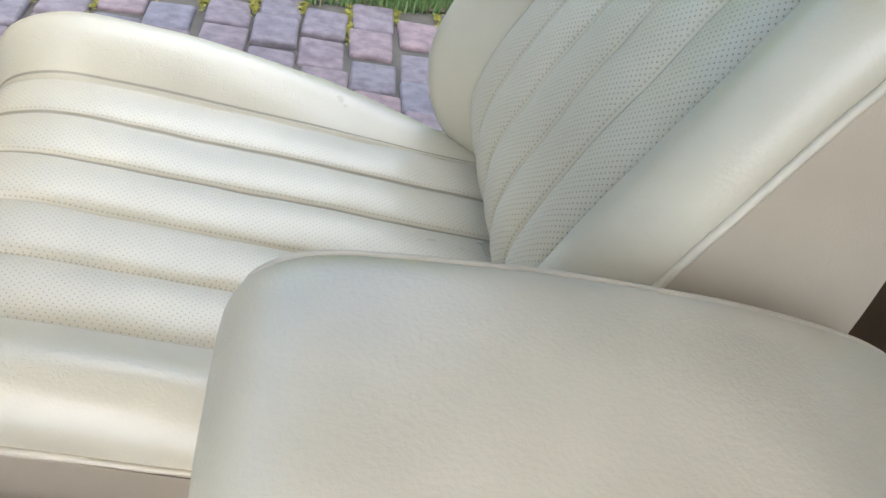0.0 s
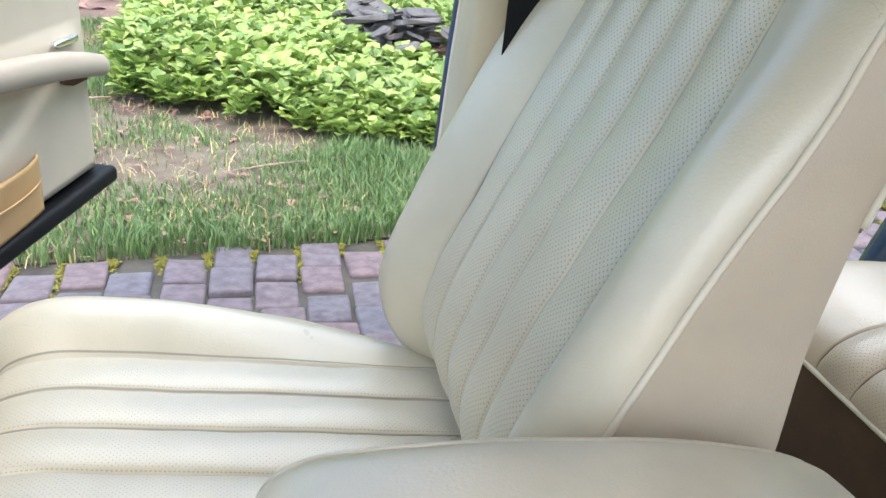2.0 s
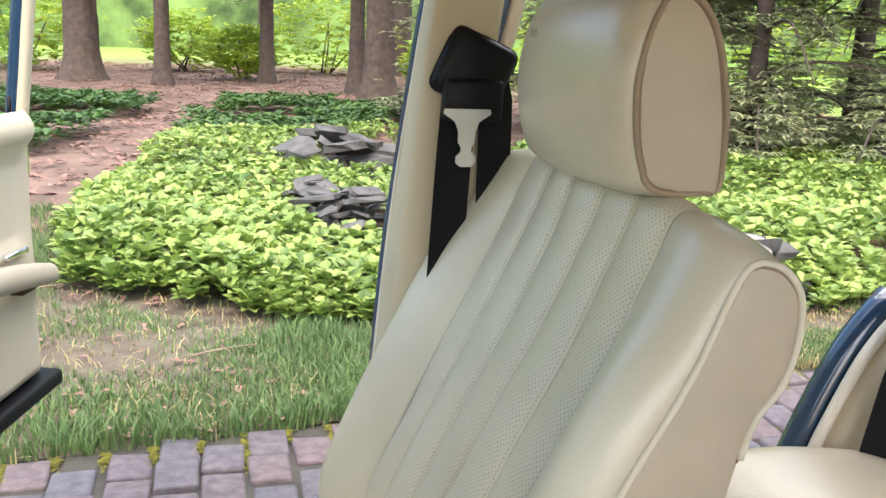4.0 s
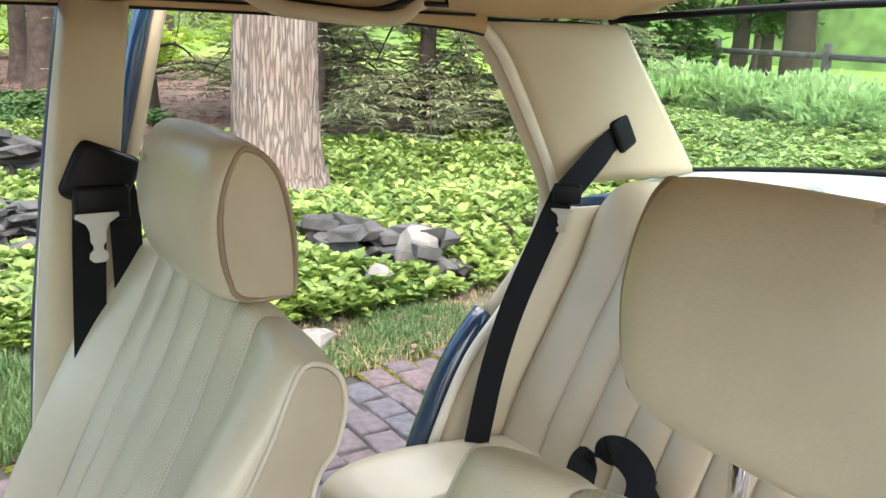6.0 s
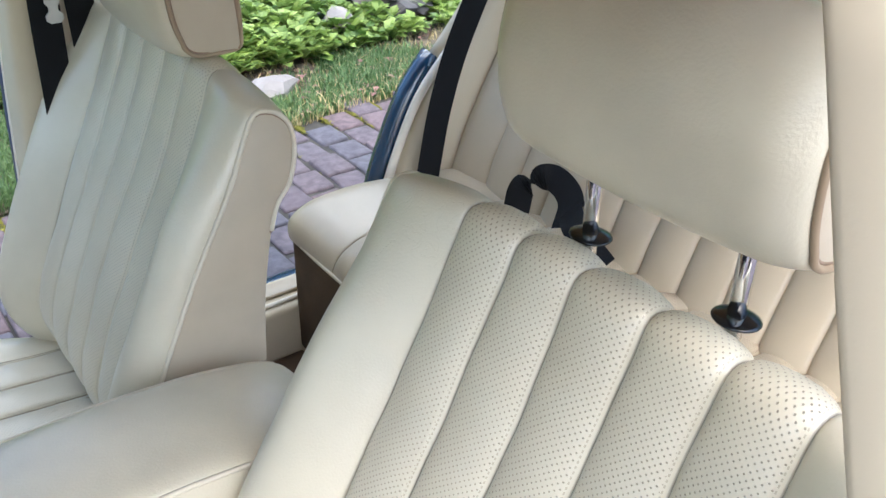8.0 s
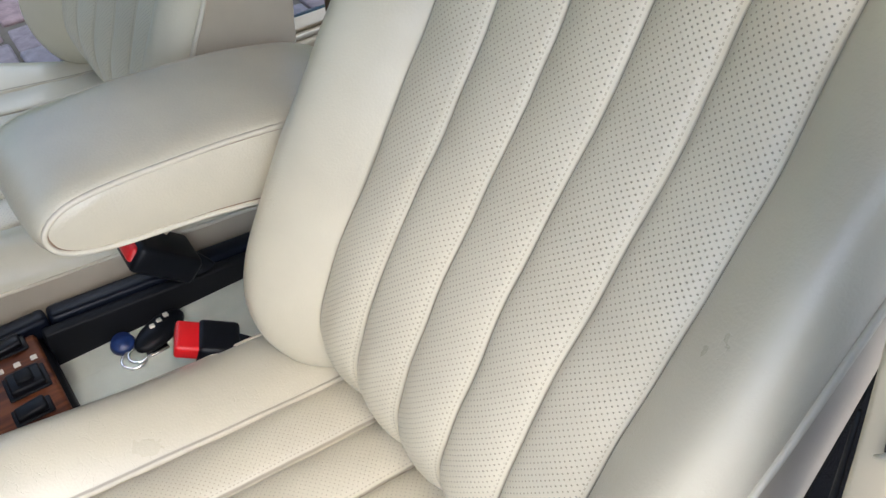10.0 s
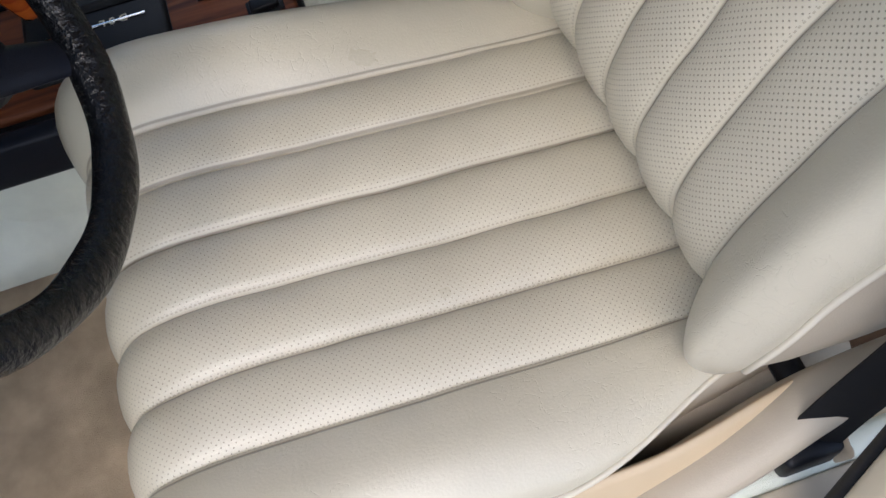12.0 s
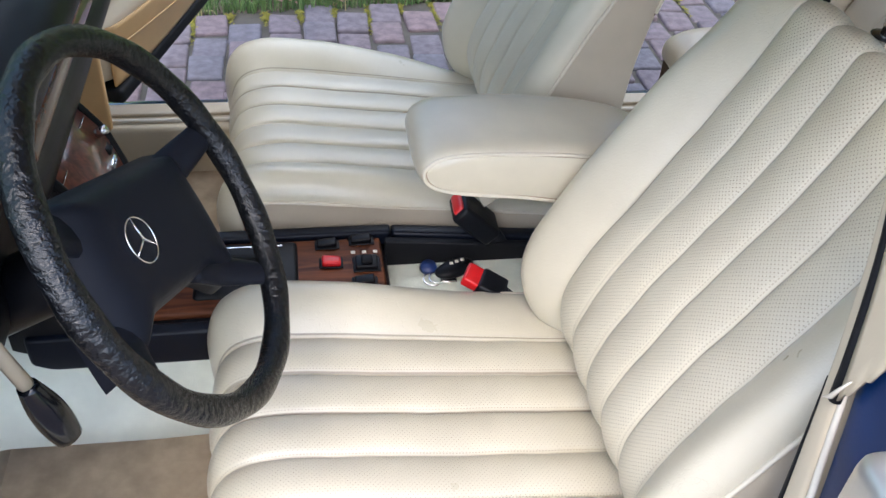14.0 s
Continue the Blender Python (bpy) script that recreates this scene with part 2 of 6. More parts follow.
def island_varied(name, a, b, rough, translucent=0.0):
    """A material for scattered leaves, blades and stones: each island takes its own tone between a and b."""
    m = bpy.data.materials.new(name)
    m.use_nodes = True
    nt = m.node_tree
    geo = nt.nodes.new("ShaderNodeNewGeometry")
    mix = nt.nodes.new("ShaderNodeMix")
    mix.data_type = "RGBA"
    mix.inputs["A"].default_value, mix.inputs["B"].default_value = (*a, 1), (*b, 1)
    nz = nt.nodes.new("ShaderNodeTexNoise")
    nz.inputs["Scale"].default_value = 1.3
    nt.links.new(geo.outputs["Position"], nz.inputs["Vector"])
    f = math_node(nt, "MULTIPLY_ADD", nz.outputs["Fac"], 0.9, math_node(nt, "MULTIPLY_ADD", geo.outputs["Random Per Island"], 0.8, -0.35))
    nt.links.new(f, mix.inputs["Factor"])
    bs = nt.nodes["Principled BSDF"]
    nt.links.new(mix.outputs["Result"], bs.inputs["Base Color"])
    bs.inputs["Roughness"].default_value = rough
    if translucent:
        tr = nt.nodes.new("ShaderNodeBsdfTranslucent")
        nt.links.new(mix.outputs["Result"], tr.inputs["Color"])
        sh = nt.nodes.new("ShaderNodeMixShader")
        sh.inputs[0].default_value = translucent
        nt.links.new(bs.outputs[0], sh.inputs[1])
        nt.links.new(tr.outputs[0], sh.inputs[2])
        nt.links.new(sh.outputs[0], nt.nodes["Material Output"].inputs["Surface"])
    return m


LEAF = island_varied("leaf_bright", (0.070, 0.145, 0.024), (0.39, 0.50, 0.13), 0.4, 0.3)
LEAF_DARK = island_varied("leaf_dark", (0.02, 0.06, 0.012), (0.08, 0.17, 0.03), 0.5, 0.2)
GRASS = island_varied("grass_blade", (0.042, 0.105, 0.028), (0.20, 0.295, 0.105), 0.5, 0.3)
STRAW = island_varied("grass_straw", (0.30, 0.24, 0.10), (0.55, 0.46, 0.24), 0.7, 0.2)
NEEDLE = island_varied("needle", (0.16, 0.19, 0.10), (0.46, 0.48, 0.28), 0.6, 0.35)
FARLEAF = island_varied("leaf_yellow_green", (0.22, 0.34, 0.03), (0.50, 0.60, 0.10), 0.5, 0.4)
# fern green made paler, the haze of the rear glass put into it
FERN = island_varied("fern_hazed", (0.26, 0.42, 0.16), (0.56, 0.70, 0.34), 0.5, 0.4)
LITTER = island_varied("leaf_litter", (0.09, 0.042, 0.032), (0.34, 0.19, 0.15), 0.8)
STONE = material("stone_grey", (0.086, 0.082, 0.079), 0.9, vary=0.5, scale=7.0, bump=1.0, grain=50.0)
STONE_PALE = material("stone_pale", (0.235, 0.215, 0.195), 0.85, vary=0.25, scale=9, bump=0.6, grain=60)
BARK = material("bark_grey_brown", (0.30, 0.22, 0.17), 0.95, vary=0.35, scale=14.0, bump=1.0, grain=60.0)
def furrowed_bark():
    """Grey-brown plates between long dark furrows, with redder patches."""
    m = material("bark_furrowed", (0.25, 0.215, 0.190), 0.95, vary=0.25, scale=5.0, bump=0.6, grain=90.0, tint=(0.26, 0.18, 0.145))
    nt = m.node_tree
    N, L = nt.nodes, nt.links
    geo, mp = N.new("ShaderNodeNewGeometry"), N.new("ShaderNodeMapping")
    mp.inputs["Scale"].default_value = (34, 34, 3.2)
    L.new(geo.outputs["Position"], mp.inputs[0])
    v = N.new("ShaderNodeTexVoronoi")
    v.feature = "DISTANCE_TO_EDGE"
    v.inputs["Scale"].default_value = 1.0
    nz = N.new("ShaderNodeTexNoise")
    nz.inputs["Scale"].default_value = 0.8
    L.new(mp.outputs[0], nz.inputs["Vector"])
    add = N.new("ShaderNodeVectorMath")
    L.new(mp.outputs[0], add.inputs[0])
    L.new(nz.outputs["Color"], add.inputs[1])
    L.new(add.outputs[0], v.inputs["Vector"])
    r = N.new("ShaderNodeMapRange")
    r.inputs["From Min"].default_value, r.inputs["From Max"].default_value = 0.02, 0.17
    L.new(v.outputs["Distance"], r.inputs["Value"])
    b = N["Principled BSDF"]
    mix = N.new("ShaderNodeMix")
    mix.data_type = "RGBA"
    mix.inputs["A"].default_value = (0.145, 0.112, 0.092, 1)
    L.new(r.outputs[0], mix.inputs["Factor"])
    L.new(b.inputs["Base Color"].links[0].from_socket, mix.inputs["B"])
    L.new(mix.outputs["Result"], b.inputs["Base Color"])
    bp = N.new("ShaderNodeBump")
    bp.inputs["Strength"].default_value, bp.inputs["Distance"].default_value = 0.8, 0.009
    L.new(r.outputs[0], bp.inputs["Height"])
    L.new(b.inputs["Normal"].links[0].from_socket, bp.inputs["Normal"])
    L.new(bp.outputs[0], b.inputs["Normal"])
    return m


BARK_FURROWED = furrowed_bark()
BARK_DARK = material("bark_dark", (0.07, 0.05, 0.04), 0.95, vary=0.35, scale=10.0, bump=1.0, grain=40.0)


def brick_material():
    m = material("paver_tumbled", (0.110, 0.096, 0.100), 0.9, vary=0.32, scale=30.0, bump=0.9, grain=160.0)
    nt = m.node_tree
    info = nt.nodes.new("ShaderNodeObjectInfo")
    b = nt.nodes["Principled BSDF"]
    old = b.inputs["Base Color"].links[0].from_socket
    tone = nt.nodes.new("ShaderNodeMix")
    tone.data_type = "RGBA"
    tone.inputs["A"].default_value, tone.inputs["B"].default_value = (0.90, 0.98, 1.08, 1), (1.28, 1.05, 1.02, 1)
    nt.links.new(info.outputs["Random"], tone.inputs["Factor"])
    mul = nt.nodes.new("ShaderNodeMix")
    mul.data_type, mul.blend_type = "RGBA", "MULTIPLY"
    mul.inputs["Factor"].default_value = 1.0
    nt.links.new(old, mul.inputs["A"])
    nt.links.new(tone.outputs["Result"], mul.inputs["B"])
    nt.links.new(mul.outputs["Result"], b.inputs["Base Color"])
    return m


PAVER = brick_material()
SOIL = material("soil_joint", (0.055, 0.05, 0.04), 1.0, vary=0.35, scale=10.0, bump=0.8, grain=90.0)
MOSS = material("moss", (0.16, 0.15, 0.02), 1.0, vary=0.3, scale=40.0, bump=1.0, grain=200.0)


# ---- mesh helpers ----
def mesh_object(name, verts, faces, mat, parent=None, label="", smooth=True, uvs=None):
    me = bpy.data.meshes.new(name)
    me.from_pydata([tuple(v) for v in verts], [], faces)
    if mat:
        me.materials.append(mat)
    if smooth:
        me.shade_smooth()
    if uvs is not None:
        lay = me.uv_layers.new(name="uv")
        idx = np.empty(len(me.loops), dtype=np.int32)
        me.loops.foreach_get("vertex_index", idx)
        lay.data.foreach_set("uv", np.asarray(uvs, dtype=np.float32)[idx].ravel())
    ob = new(name, me)
    ob.parent = parent
    if label:
        tagged(ob, label)
    return ob


def thing(name, label, category, group="", kind="", at=(0, 0, 0)):
    ob = new(name)
    ob.location = at
    ob.empty_display_size = 0.05
    return tagged(ob, label, category, group, kind)


def part(name, bm, mat, parent, label="", smooth=True):
    me = bpy.data.meshes.new(name)
    bm.to_mesh(me)
    bm.free()
    me.materials.append(mat)
    if smooth:
        me.shade_smooth()
    ob = new(name, me)
    ob.parent = parent
    if label:
        tagged(ob, label)
    return ob


def box(lo, hi, bevel=0.004, seg=2, m=None):
    bm = bmesh.new()
    bmesh.ops.create_cube(bm, size=1.0)
    c = [(a + b) / 2 for a, b in zip(lo, hi)]
    s = [b - a for a, b in zip(lo, hi)]
    for v in bm.verts:
        v.co = Vector([v.co[i] * s[i] + c[i] for i in range(3)])
    if bevel:
        bmesh.ops.bevel(bm, geom=bm.edges[:], offset=bevel, segments=seg, affect="EDGES", profile=0.5)
    if m is not None:
        bm.transform(m)
    return bm


def spline(points, n):
    """n points at even steps along a smooth curve through the points."""
    p = np.array(points, float)
    q = np.vstack([2 * p[0] - p[1], p, 2 * p[-1] - p[-2]])
    out = []
    for i in range(1, len(q) - 2):
        for t in np.linspace(0, 1, 24, endpoint=False):
            a, b, c, d = q[i - 1], q[i], q[i + 1], q[i + 2]
            out.append(0.5 * (2 * b + (c - a) * t + (2 * a - 5 * b + 4 * c - d) * t * t + (3 * b - a - 3 * c + d) * t ** 3))
    out.append(p[-1])
    out = np.array(out)
    s = np.concatenate([[0], np.cumsum(np.linalg.norm(np.diff(out, axis=0), axis=1))])
    u = np.linspace(0, s[-1], n)
    return np.stack([np.interp(u, s, out[:, k]) for k in range(out.shape[1])], 1), u


def tube_data(points, radius, sides=8, closed=False, flat=1.0):
    p = np.array(points, float)
    n = len(p)
    tan = np.gradient(p, axis=0) if not closed else np.roll(p, -1, 0) - np.roll(p, 1, 0)
    tan /= np.linalg.norm(tan, axis=1)[:, None] + 1e-12
    up = np.array([0.13, 0.27, 0.95])
    verts, faces = [], []
    rad = np.broadcast_to(np.asarray(radius, float), (n,))
    prev = None
    for i in range(n):
        a = np.cross(tan[i], up if prev is None else prev)
        if prev is not None:
            a = prev - tan[i] * prev.dot(tan[i])
        a /= np.linalg.norm(a) + 1e-12
        prev = a
        b = np.cross(tan[i], a)
        for k in range(sides):
            w = 2 * math.pi * k / sides
            verts.append(p[i] + rad[i] * (math.cos(w) * a + flat * math.sin(w) * b))
    m = n if closed else n - 1
    for i in range(m):
        j = (i + 1) % n
        for k in range(sides):
            l = (k + 1) % sides
            faces.append((i * sides + k, i * sides + l, j * sides + l, j * sides + k))
    if not closed:
        faces.append(tuple(range(sides))[::-1])
        faces.append(tuple((n - 1) * sides + k for k in range(sides)))
    return verts, faces


def tube(name, points, radius, mat, parent=None, label="", sides=8, closed=False, flat=1.0):
    v, f = tube_data(points, radius, sides, closed, flat)
    return mesh_object(name, v, f, mat, parent, label)


def flute_steps(half, count):
    w = 2 * half / count
    ts = (0, 0.025, 0.06, 0.10, 0.17, 0.32, 0.5, 0.68, 0.83, 0.90, 0.94, 0.975)
    return [-half + w * (i + t) for i in range(count) for t in ts] + [half]


def upholstery(name, path, half, ry, rn, relief, mat, parent, middle=0.0, flutes=0, n=120, panel=VINYL, pipe=PIPING, label="",
               panels=(True, True), closed=False, pipe_r=0.0029, bulge=0.006, origin=(0, 0, 0), narrow=None, cut=None, drift=0.0, sag=None, pipe_on=None):
    """A padded body: the path (x, z), run from the rear over the top to the front, drawn out sideways, with rolled sides, piping and side panels."""
    p, arc = spline(path, n)
    tan = np.gradient(p, axis=0)
    tan /= np.linalg.norm(tan, axis=1)[:, None]
    nor = np.stack([tan[:, 1], -tan[:, 0]], 1)
    bs = flute_steps(middle, flutes) if flutes else list(np.linspace(-middle, middle, 13))
    outer = ([middle + 0.0015, middle + 0.003, middle + 0.005] if flutes else []) + [middle + (half - ry - middle) * k / 8 for k in range(1, 9)]
    rolled = [half - ry + ry * math.sin(math.pi / 2 * k / 8) for k in range(1, 9)]
    right = outer + rolled
    bs = [-b for b in right[::-1]] + bs + right
    nb = len(bs)
    verts, uvs, faces = [], [], []
    o = np.array(origin)
    for i in range(n):
        for b in bs:
            t = max(0.0, (abs(b) - (half - ry)) / ry)
            drop = (rn(p[i], nor[i], -1 if b < 0 else 1) if callable(rn) else rn) * (1 - math.sqrt(max(0.0, 1 - t * t)))
            h = relief(arc[i], b, arc[-1], p[i], nor[i]) - drop
            y = b if abs(b) <= middle else math.copysign(middle + (abs(b) - middle) * (cut(p[i], -1 if b < 0 else 1) if cut else 1.0), b)
            if narrow:
                y = y * narrow(p[i])[0] + narrow(p[i])[1]
            if drift:
                y += drift * (noise.noise((arc[i] * 6 + o[1] * 9, b * 7, 1.7)) + 0.6 * noise.noise((arc[i] * 15, b * 16 + o[1] * 5, 4.2)))
            verts.append(o + (p[i, 0] + nor[i, 0] * h, y, p[i, 1] + nor[i, 1] * h - (sag(p[i], b) if sag else 0.0)))
            uvs.append((arc[i], b))
    for i in range(n - 1):
        for j in range(nb - 1):
            faces.append((i * nb + j, i * nb + j + 1, (i + 1) * nb + j + 1, (i + 1) * nb + j))
    body = mesh_object(name, verts, faces, mat, parent, label, uvs=uvs)
    for side, j, on in ((-1, 0, panels[0]), (1, nb - 1, panels[1])):
        if not on:
            continue
        rim = np.array([verts[i * nb + j] for i in range(n)])
        pv, pf, half_n = [], [], n // 2
        steps = (0.0, 0.06, 0.2, 0.5, 0.8, 0.94, 1.0)
        for i in range(half_n):
            for t in steps:
                q = rim[i] * (1 - t) + rim[n - 1 - i] * t
                rise = bulge * (1 - abs(2 * t - 1) ** 3) * min(1.0, (half_n - 1 - i) / 6)
                pv.append(q + (0, side * rise, 0))
        k = len(steps)
        for i in range(half_n - 1):
            for j2 in range(k - 1):
                f = (i * k + j2, i * k + j2 + 1, (i + 1) * k + j2 + 1, (i + 1) * k + j2)
                pf.append(f[::-1] if side > 0 else f)
        mesh_object("side_panel", pv, pf, panel, body)
        if pipe:
            tube("piping", np.array([r for r, q in zip(rim, p) if pipe_on is None or pipe_on(q)]) + (0, side * pipe_r * 0.5, 0), pipe_r, pipe, body, sides=7, closed=closed)
            mid = rim.mean(axis=0)
            inward = mid - rim
            inward /= np.linalg.norm(inward, axis=1)[:, None]
            # thin brown tube as the shadow along the panel side of the piping
            line = rim + inward * (pipe_r * 1.25) + (0, side * 0.0004, 0)
            tube("seam_shade", np.array([r for r, q in zip(line, p) if pipe_on is None or pipe_on(q)]), 0.0016, PIPE_SHADE, body, sides=5, closed=closed)
    return body


def fluted(half, count, depth, bolster, edge, worn=1.0, crown=0.0):
    """Relief of a fluted middle between two plain bolsters; bolster gives their height at a point of the path."""
    w = 2 * half / count

    def relief(a, b, length, p, n):
        ease = min(1.0, a / 0.03, (length - a) / 0.03)
        if abs(b) <= half:
            t = ((b + half) / w) % 1.0
            u = abs(2 * t - 1)
            groove = (0.0030 if half - abs(b) > w / 2 else 0.0015) * max(0.0, 1 - (1 - u) * w / 2 / 0.0050)
            wob = 0.0022 * noise.noise((a * 8, b * 12, 3.1 + worn)) + 0.0014 * noise.noise((a * 22, b * 20, 7.7))
            return ease * depth * (1 - crown * max(0.0, n[1]) ** 2) * (1 - u ** 2.4) + wob - ease * groove
        t = min(1.0, (abs(b) - half) / (edge - half))
        rise = math.sin(math.pi / 2 * min(1.0, t / 0.78))
        d = abs(b) - half
        groove = 0.0015 * max(0.0, 1 - d / 0.0030)
        return ease * (0.35 * depth * math.sin(math.pi / 2 * min(1.0, d / 0.025)) - groove + bolster(p, n) * rise * (worn if b < 0 else 1.0)) + 0.0014 * noise.noise((a * 8, b * 9, 8.3))
    return relief


def smooth(t):
    t = max(0.0, min(1.0, t))
    return t * t * (3 - 2 * t)


# ---- front seats ----
CUSHION = [(0.10, 0.40), (0.12, 0.450), (0.07, 0.474), (-0.02, 0.485), (-0.14, 0.499), (-0.26, 0.512), (-0.36, 0.522), (-0.425, 0.523),
           (-0.468, 0.504), (-0.488, 0.455), (-0.484, 0.39), (-0.47, 0.345)]
BACK = [(0.150, 0.42), (0.153, 0.55), (0.160, 0.68), (0.174, 0.79), (0.190, 0.870), (0.212, 0.905), (0.222, 0.945), (0.219, 0.978), (0.206, 0.996), (0.190, 1.003),
        (0.176, 0.998), (0.164, 0.972), (0.145, 0.925), (0.118, 0.865), (0.085, 0.800), (0.049, 0.727), (0.020, 0.662), (0.000, 0.610), (-0.008, 0.570), (0.000, 0.530), (0.022, 0.500), (0.07, 0.480)]
HEAD = [(0.228, -0.001), (0.236, 0.012), (0.236, 0.060), (0.230, 0.100), (0.220, 0.135), (0.206, 0.158), (0.190, 0.170), (0.172, 0.173), (0.155, 0.163), (0.142, 0.140), (0.134, 0.105), (0.133, 0.080),
        (0.137, 0.045), (0.146, 0.018), (0.158, 0.004), (0.180, -0.002), (0.228, -0.001)]


def headrest(parent, shift, rise, tip, tall):
    """shift and rise: how far the pad is moved back and pulled up from its lowest place; tip: the top of the backrest."""
    relief = lambda a, b, length, p, n: 0.006 * (1 - (b / 0.125) ** 2)
    path = [(x + shift, z * tall + 1.007 + rise) for x, z in HEAD]
    body = upholstery("headrest", path, 0.125, 0.032, lambda p, n, s: 0.004 + 0.012 * max(0.0, -n[0]), relief, LEATHER, parent, middle=0.05, n=110, panel=VINYL, pipe=PIPE_TAN_SHADE, closed=True,
                      pipe_r=0.0027, bulge=0.004, label="padded cream leather headrest with tan piping, browned for its shadow lines")
    for y in (-0.0665, 0.0685):
        tube("post", [(tip[0], y, tip[1] - 0.04), (tip[0] - 0.004, y, 1.05 + rise)], 0.0062, CHROME, body, "chrome headrest post", sides=14)
        bm = bmesh.new()
        bmesh.ops.create_uvsphere(bm, u_segments=28, v_segments=12, radius=0.0165)
        bm.transform(Matrix.Translation((tip[0], y, tip[1])) @ Matrix.Rotation(radians(4), 4, "Y") @ Matrix.Diagonal((1, 1.05, 0.22, 1)))
        part("collar", bm, GLOSS_BLACK, body, "black plastic post collar")
    return body


def front_seat(name, label, y, inner, recline, worn, shift, rise, tall, plump, wave):
    """inner: the side towards the middle of the car, -1 or 1; recline: how far the top leans back; worn: height of the outer bolster of the cushion; plump: depth of its flutes; wave: how far the seams wander."""
    seat = thing(name, label, "car seat", "front seats", at=(0, y, 0))
    high = lambda p, n: (0.006 + 0.034 * smooth((-0.02 - p[0]) / 0.30)) * (0.35 + 0.65 * max(0.0, n[1]))
    fall = lambda p, n, s: 0.012 + 0.036 * smooth((-0.02 - p[0]) / 0.26)
    upholstery("cushion", CUSHION, 0.270, 0.06, fall, fluted(0.166, 5, plump, high, 0.270, worn), FLUTED, seat, middle=0.166, flutes=5, n=130, drift=0.0018,
               cut=lambda p, sd: 1.0 - 0.62 * smooth((p[0] + 0.17) / 0.22) if sd == -inner else 1.0)
    deep = lambda p, n: (0.010 + 0.034 * smooth((1.02 - p[1]) / 0.18)) * max(0.0, -n[0]) ** 0.7
    edge = lambda p, n, s: 0.004 + 0.78 * deep(p, n)
    sag = lambda p, b: 0.016 * max(0.0, (abs(b) - 0.14) / 0.13) ** 2 * smooth((p[1] - 0.80) / 0.2)
    taper = lambda p: 0.22 + 0.78 * math.sqrt(1 - min(1.0, max(0.0, (0.640 - p[1]) / 0.150)) ** 2.4)
    cut = lambda p, s: taper(p) * (0.84 if s == -inner == -1 else 1.0)
    lean = [(px + recline * smooth((pz - 0.60) / 0.40), pz + 0.4 * recline * smooth((pz - 0.80) / 0.2)) for px, pz in BACK]
    upholstery("backrest", lean, 0.270, 0.048, edge, fluted(0.164, 5, max(0.0058, 0.95 * plump), deep, 0.270, crown=0.3), FLUTED_BACK, seat, middle=0.164, flutes=5, n=170, drift=wave,
               narrow=lambda p: (1.0 - 0.03 * smooth((p[1] - 0.80) / 0.20), 0.0), cut=cut, sag=sag, pipe_on=lambda p: p[1] > 0.84 or p[0] < 0.14)
    headrest(seat, shift, rise, (0.214 + recline * 1.5, 1.002 + 0.4 * recline), tall)
    # lower frame cover and rails
    part("seat_base", box((-0.44, -0.235, 0.31), (0.14, 0.235, 0.42), 0.02), VINYL, seat)
    for yy in (-0.2, 0.2):
        part("seat_rail", box((-0.42, yy - 0.02, 0.262), (0.12, yy + 0.02, 0.32), 0.004), BLACK, seat)
    return seat


driver_seat = front_seat("front_seat", "cream leather fluted driver seat with raised headrest behind wheel", -0.350, 1, 0.024, 0.45, 0.052, 0.078, 0.80, 0.0085, 0.0034)
passenger_seat = front_seat("front_seat", "cream leather fluted passenger seat with lowered headrest", 0.407, -1, 0.0, 1.0, 0.0, 0.0, 0.97, 0.0050, 0.0046)

# ---- folding armrest between the front seats ----
armrest = thing("armrest", "folding cream leather armrest between the front seats", "armrest", at=(0, 0.005, 0))
ARM = [(0.146, 0.612), (0.152, 0.624), (0.155, 0.655), (0.154, 0.690), (0.149, 0.705), (0.134, 0.715), (0.100, 0.726), (0.03, 0.739), (-0.06, 0.746), (-0.150, 0.746), (-0.186, 0.736), (-0.203, 0.714),
       (-0.193, 0.688), (-0.155, 0.672), (-0.05, 0.658), (0.06, 0.638), (0.146, 0.616)]
upholstery("pad", ARM, 0.078, 0.022, 0.007, lambda a, b, l, p, n: 0.004 * (1 - (b / 0.078) ** 2) + 0.001 * noise.noise((a * 14, b * 20, 2)), LEATHER, armrest, middle=0.03, n=130, panel=LEATHER, closed=True,
           bulge=0.006, pipe_r=0.0028)
part("hinge", box((0.12, -0.05, 0.60), (0.19, 0.05, 0.66), 0.012), BLACK, armrest)

# ---- rear bench ----
rear_bench = thing("rear_bench", "cream leather fluted rear bench seat", "car seat", at=(0, 0, 0))
RCUSH = [(0.95, 0.46), (0.94, 0.53), (0.84, 0.548), (0.72, 0.565), (0.60, 0.58), (0.51, 0.578), (0.462, 0.562), (0.440, 0.540), (0.434, 0.522)]
RBACK = [(1.18, 0.60), (1.19, 0.85), (1.18, 0.985), (1.13, 1.012), (1.07, 1.008), (1.025, 0.965), (0.985, 0.87), (0.925, 0.76), (0.87, 0.66), (0.835, 0.58), (0.82, 0.52), (0.85, 0.47)]
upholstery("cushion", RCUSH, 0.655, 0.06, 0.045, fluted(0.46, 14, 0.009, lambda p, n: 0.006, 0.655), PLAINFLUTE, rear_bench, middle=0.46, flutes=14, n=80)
upholstery("backrest", RBACK, 0.64, 0.04, 0.03, fluted(0.525, 13, 0.010, lambda p, n: 0.008, 0.64), TAN_LEATHER_SHADED, rear_bench, middle=0.525, flutes=13, n=90)
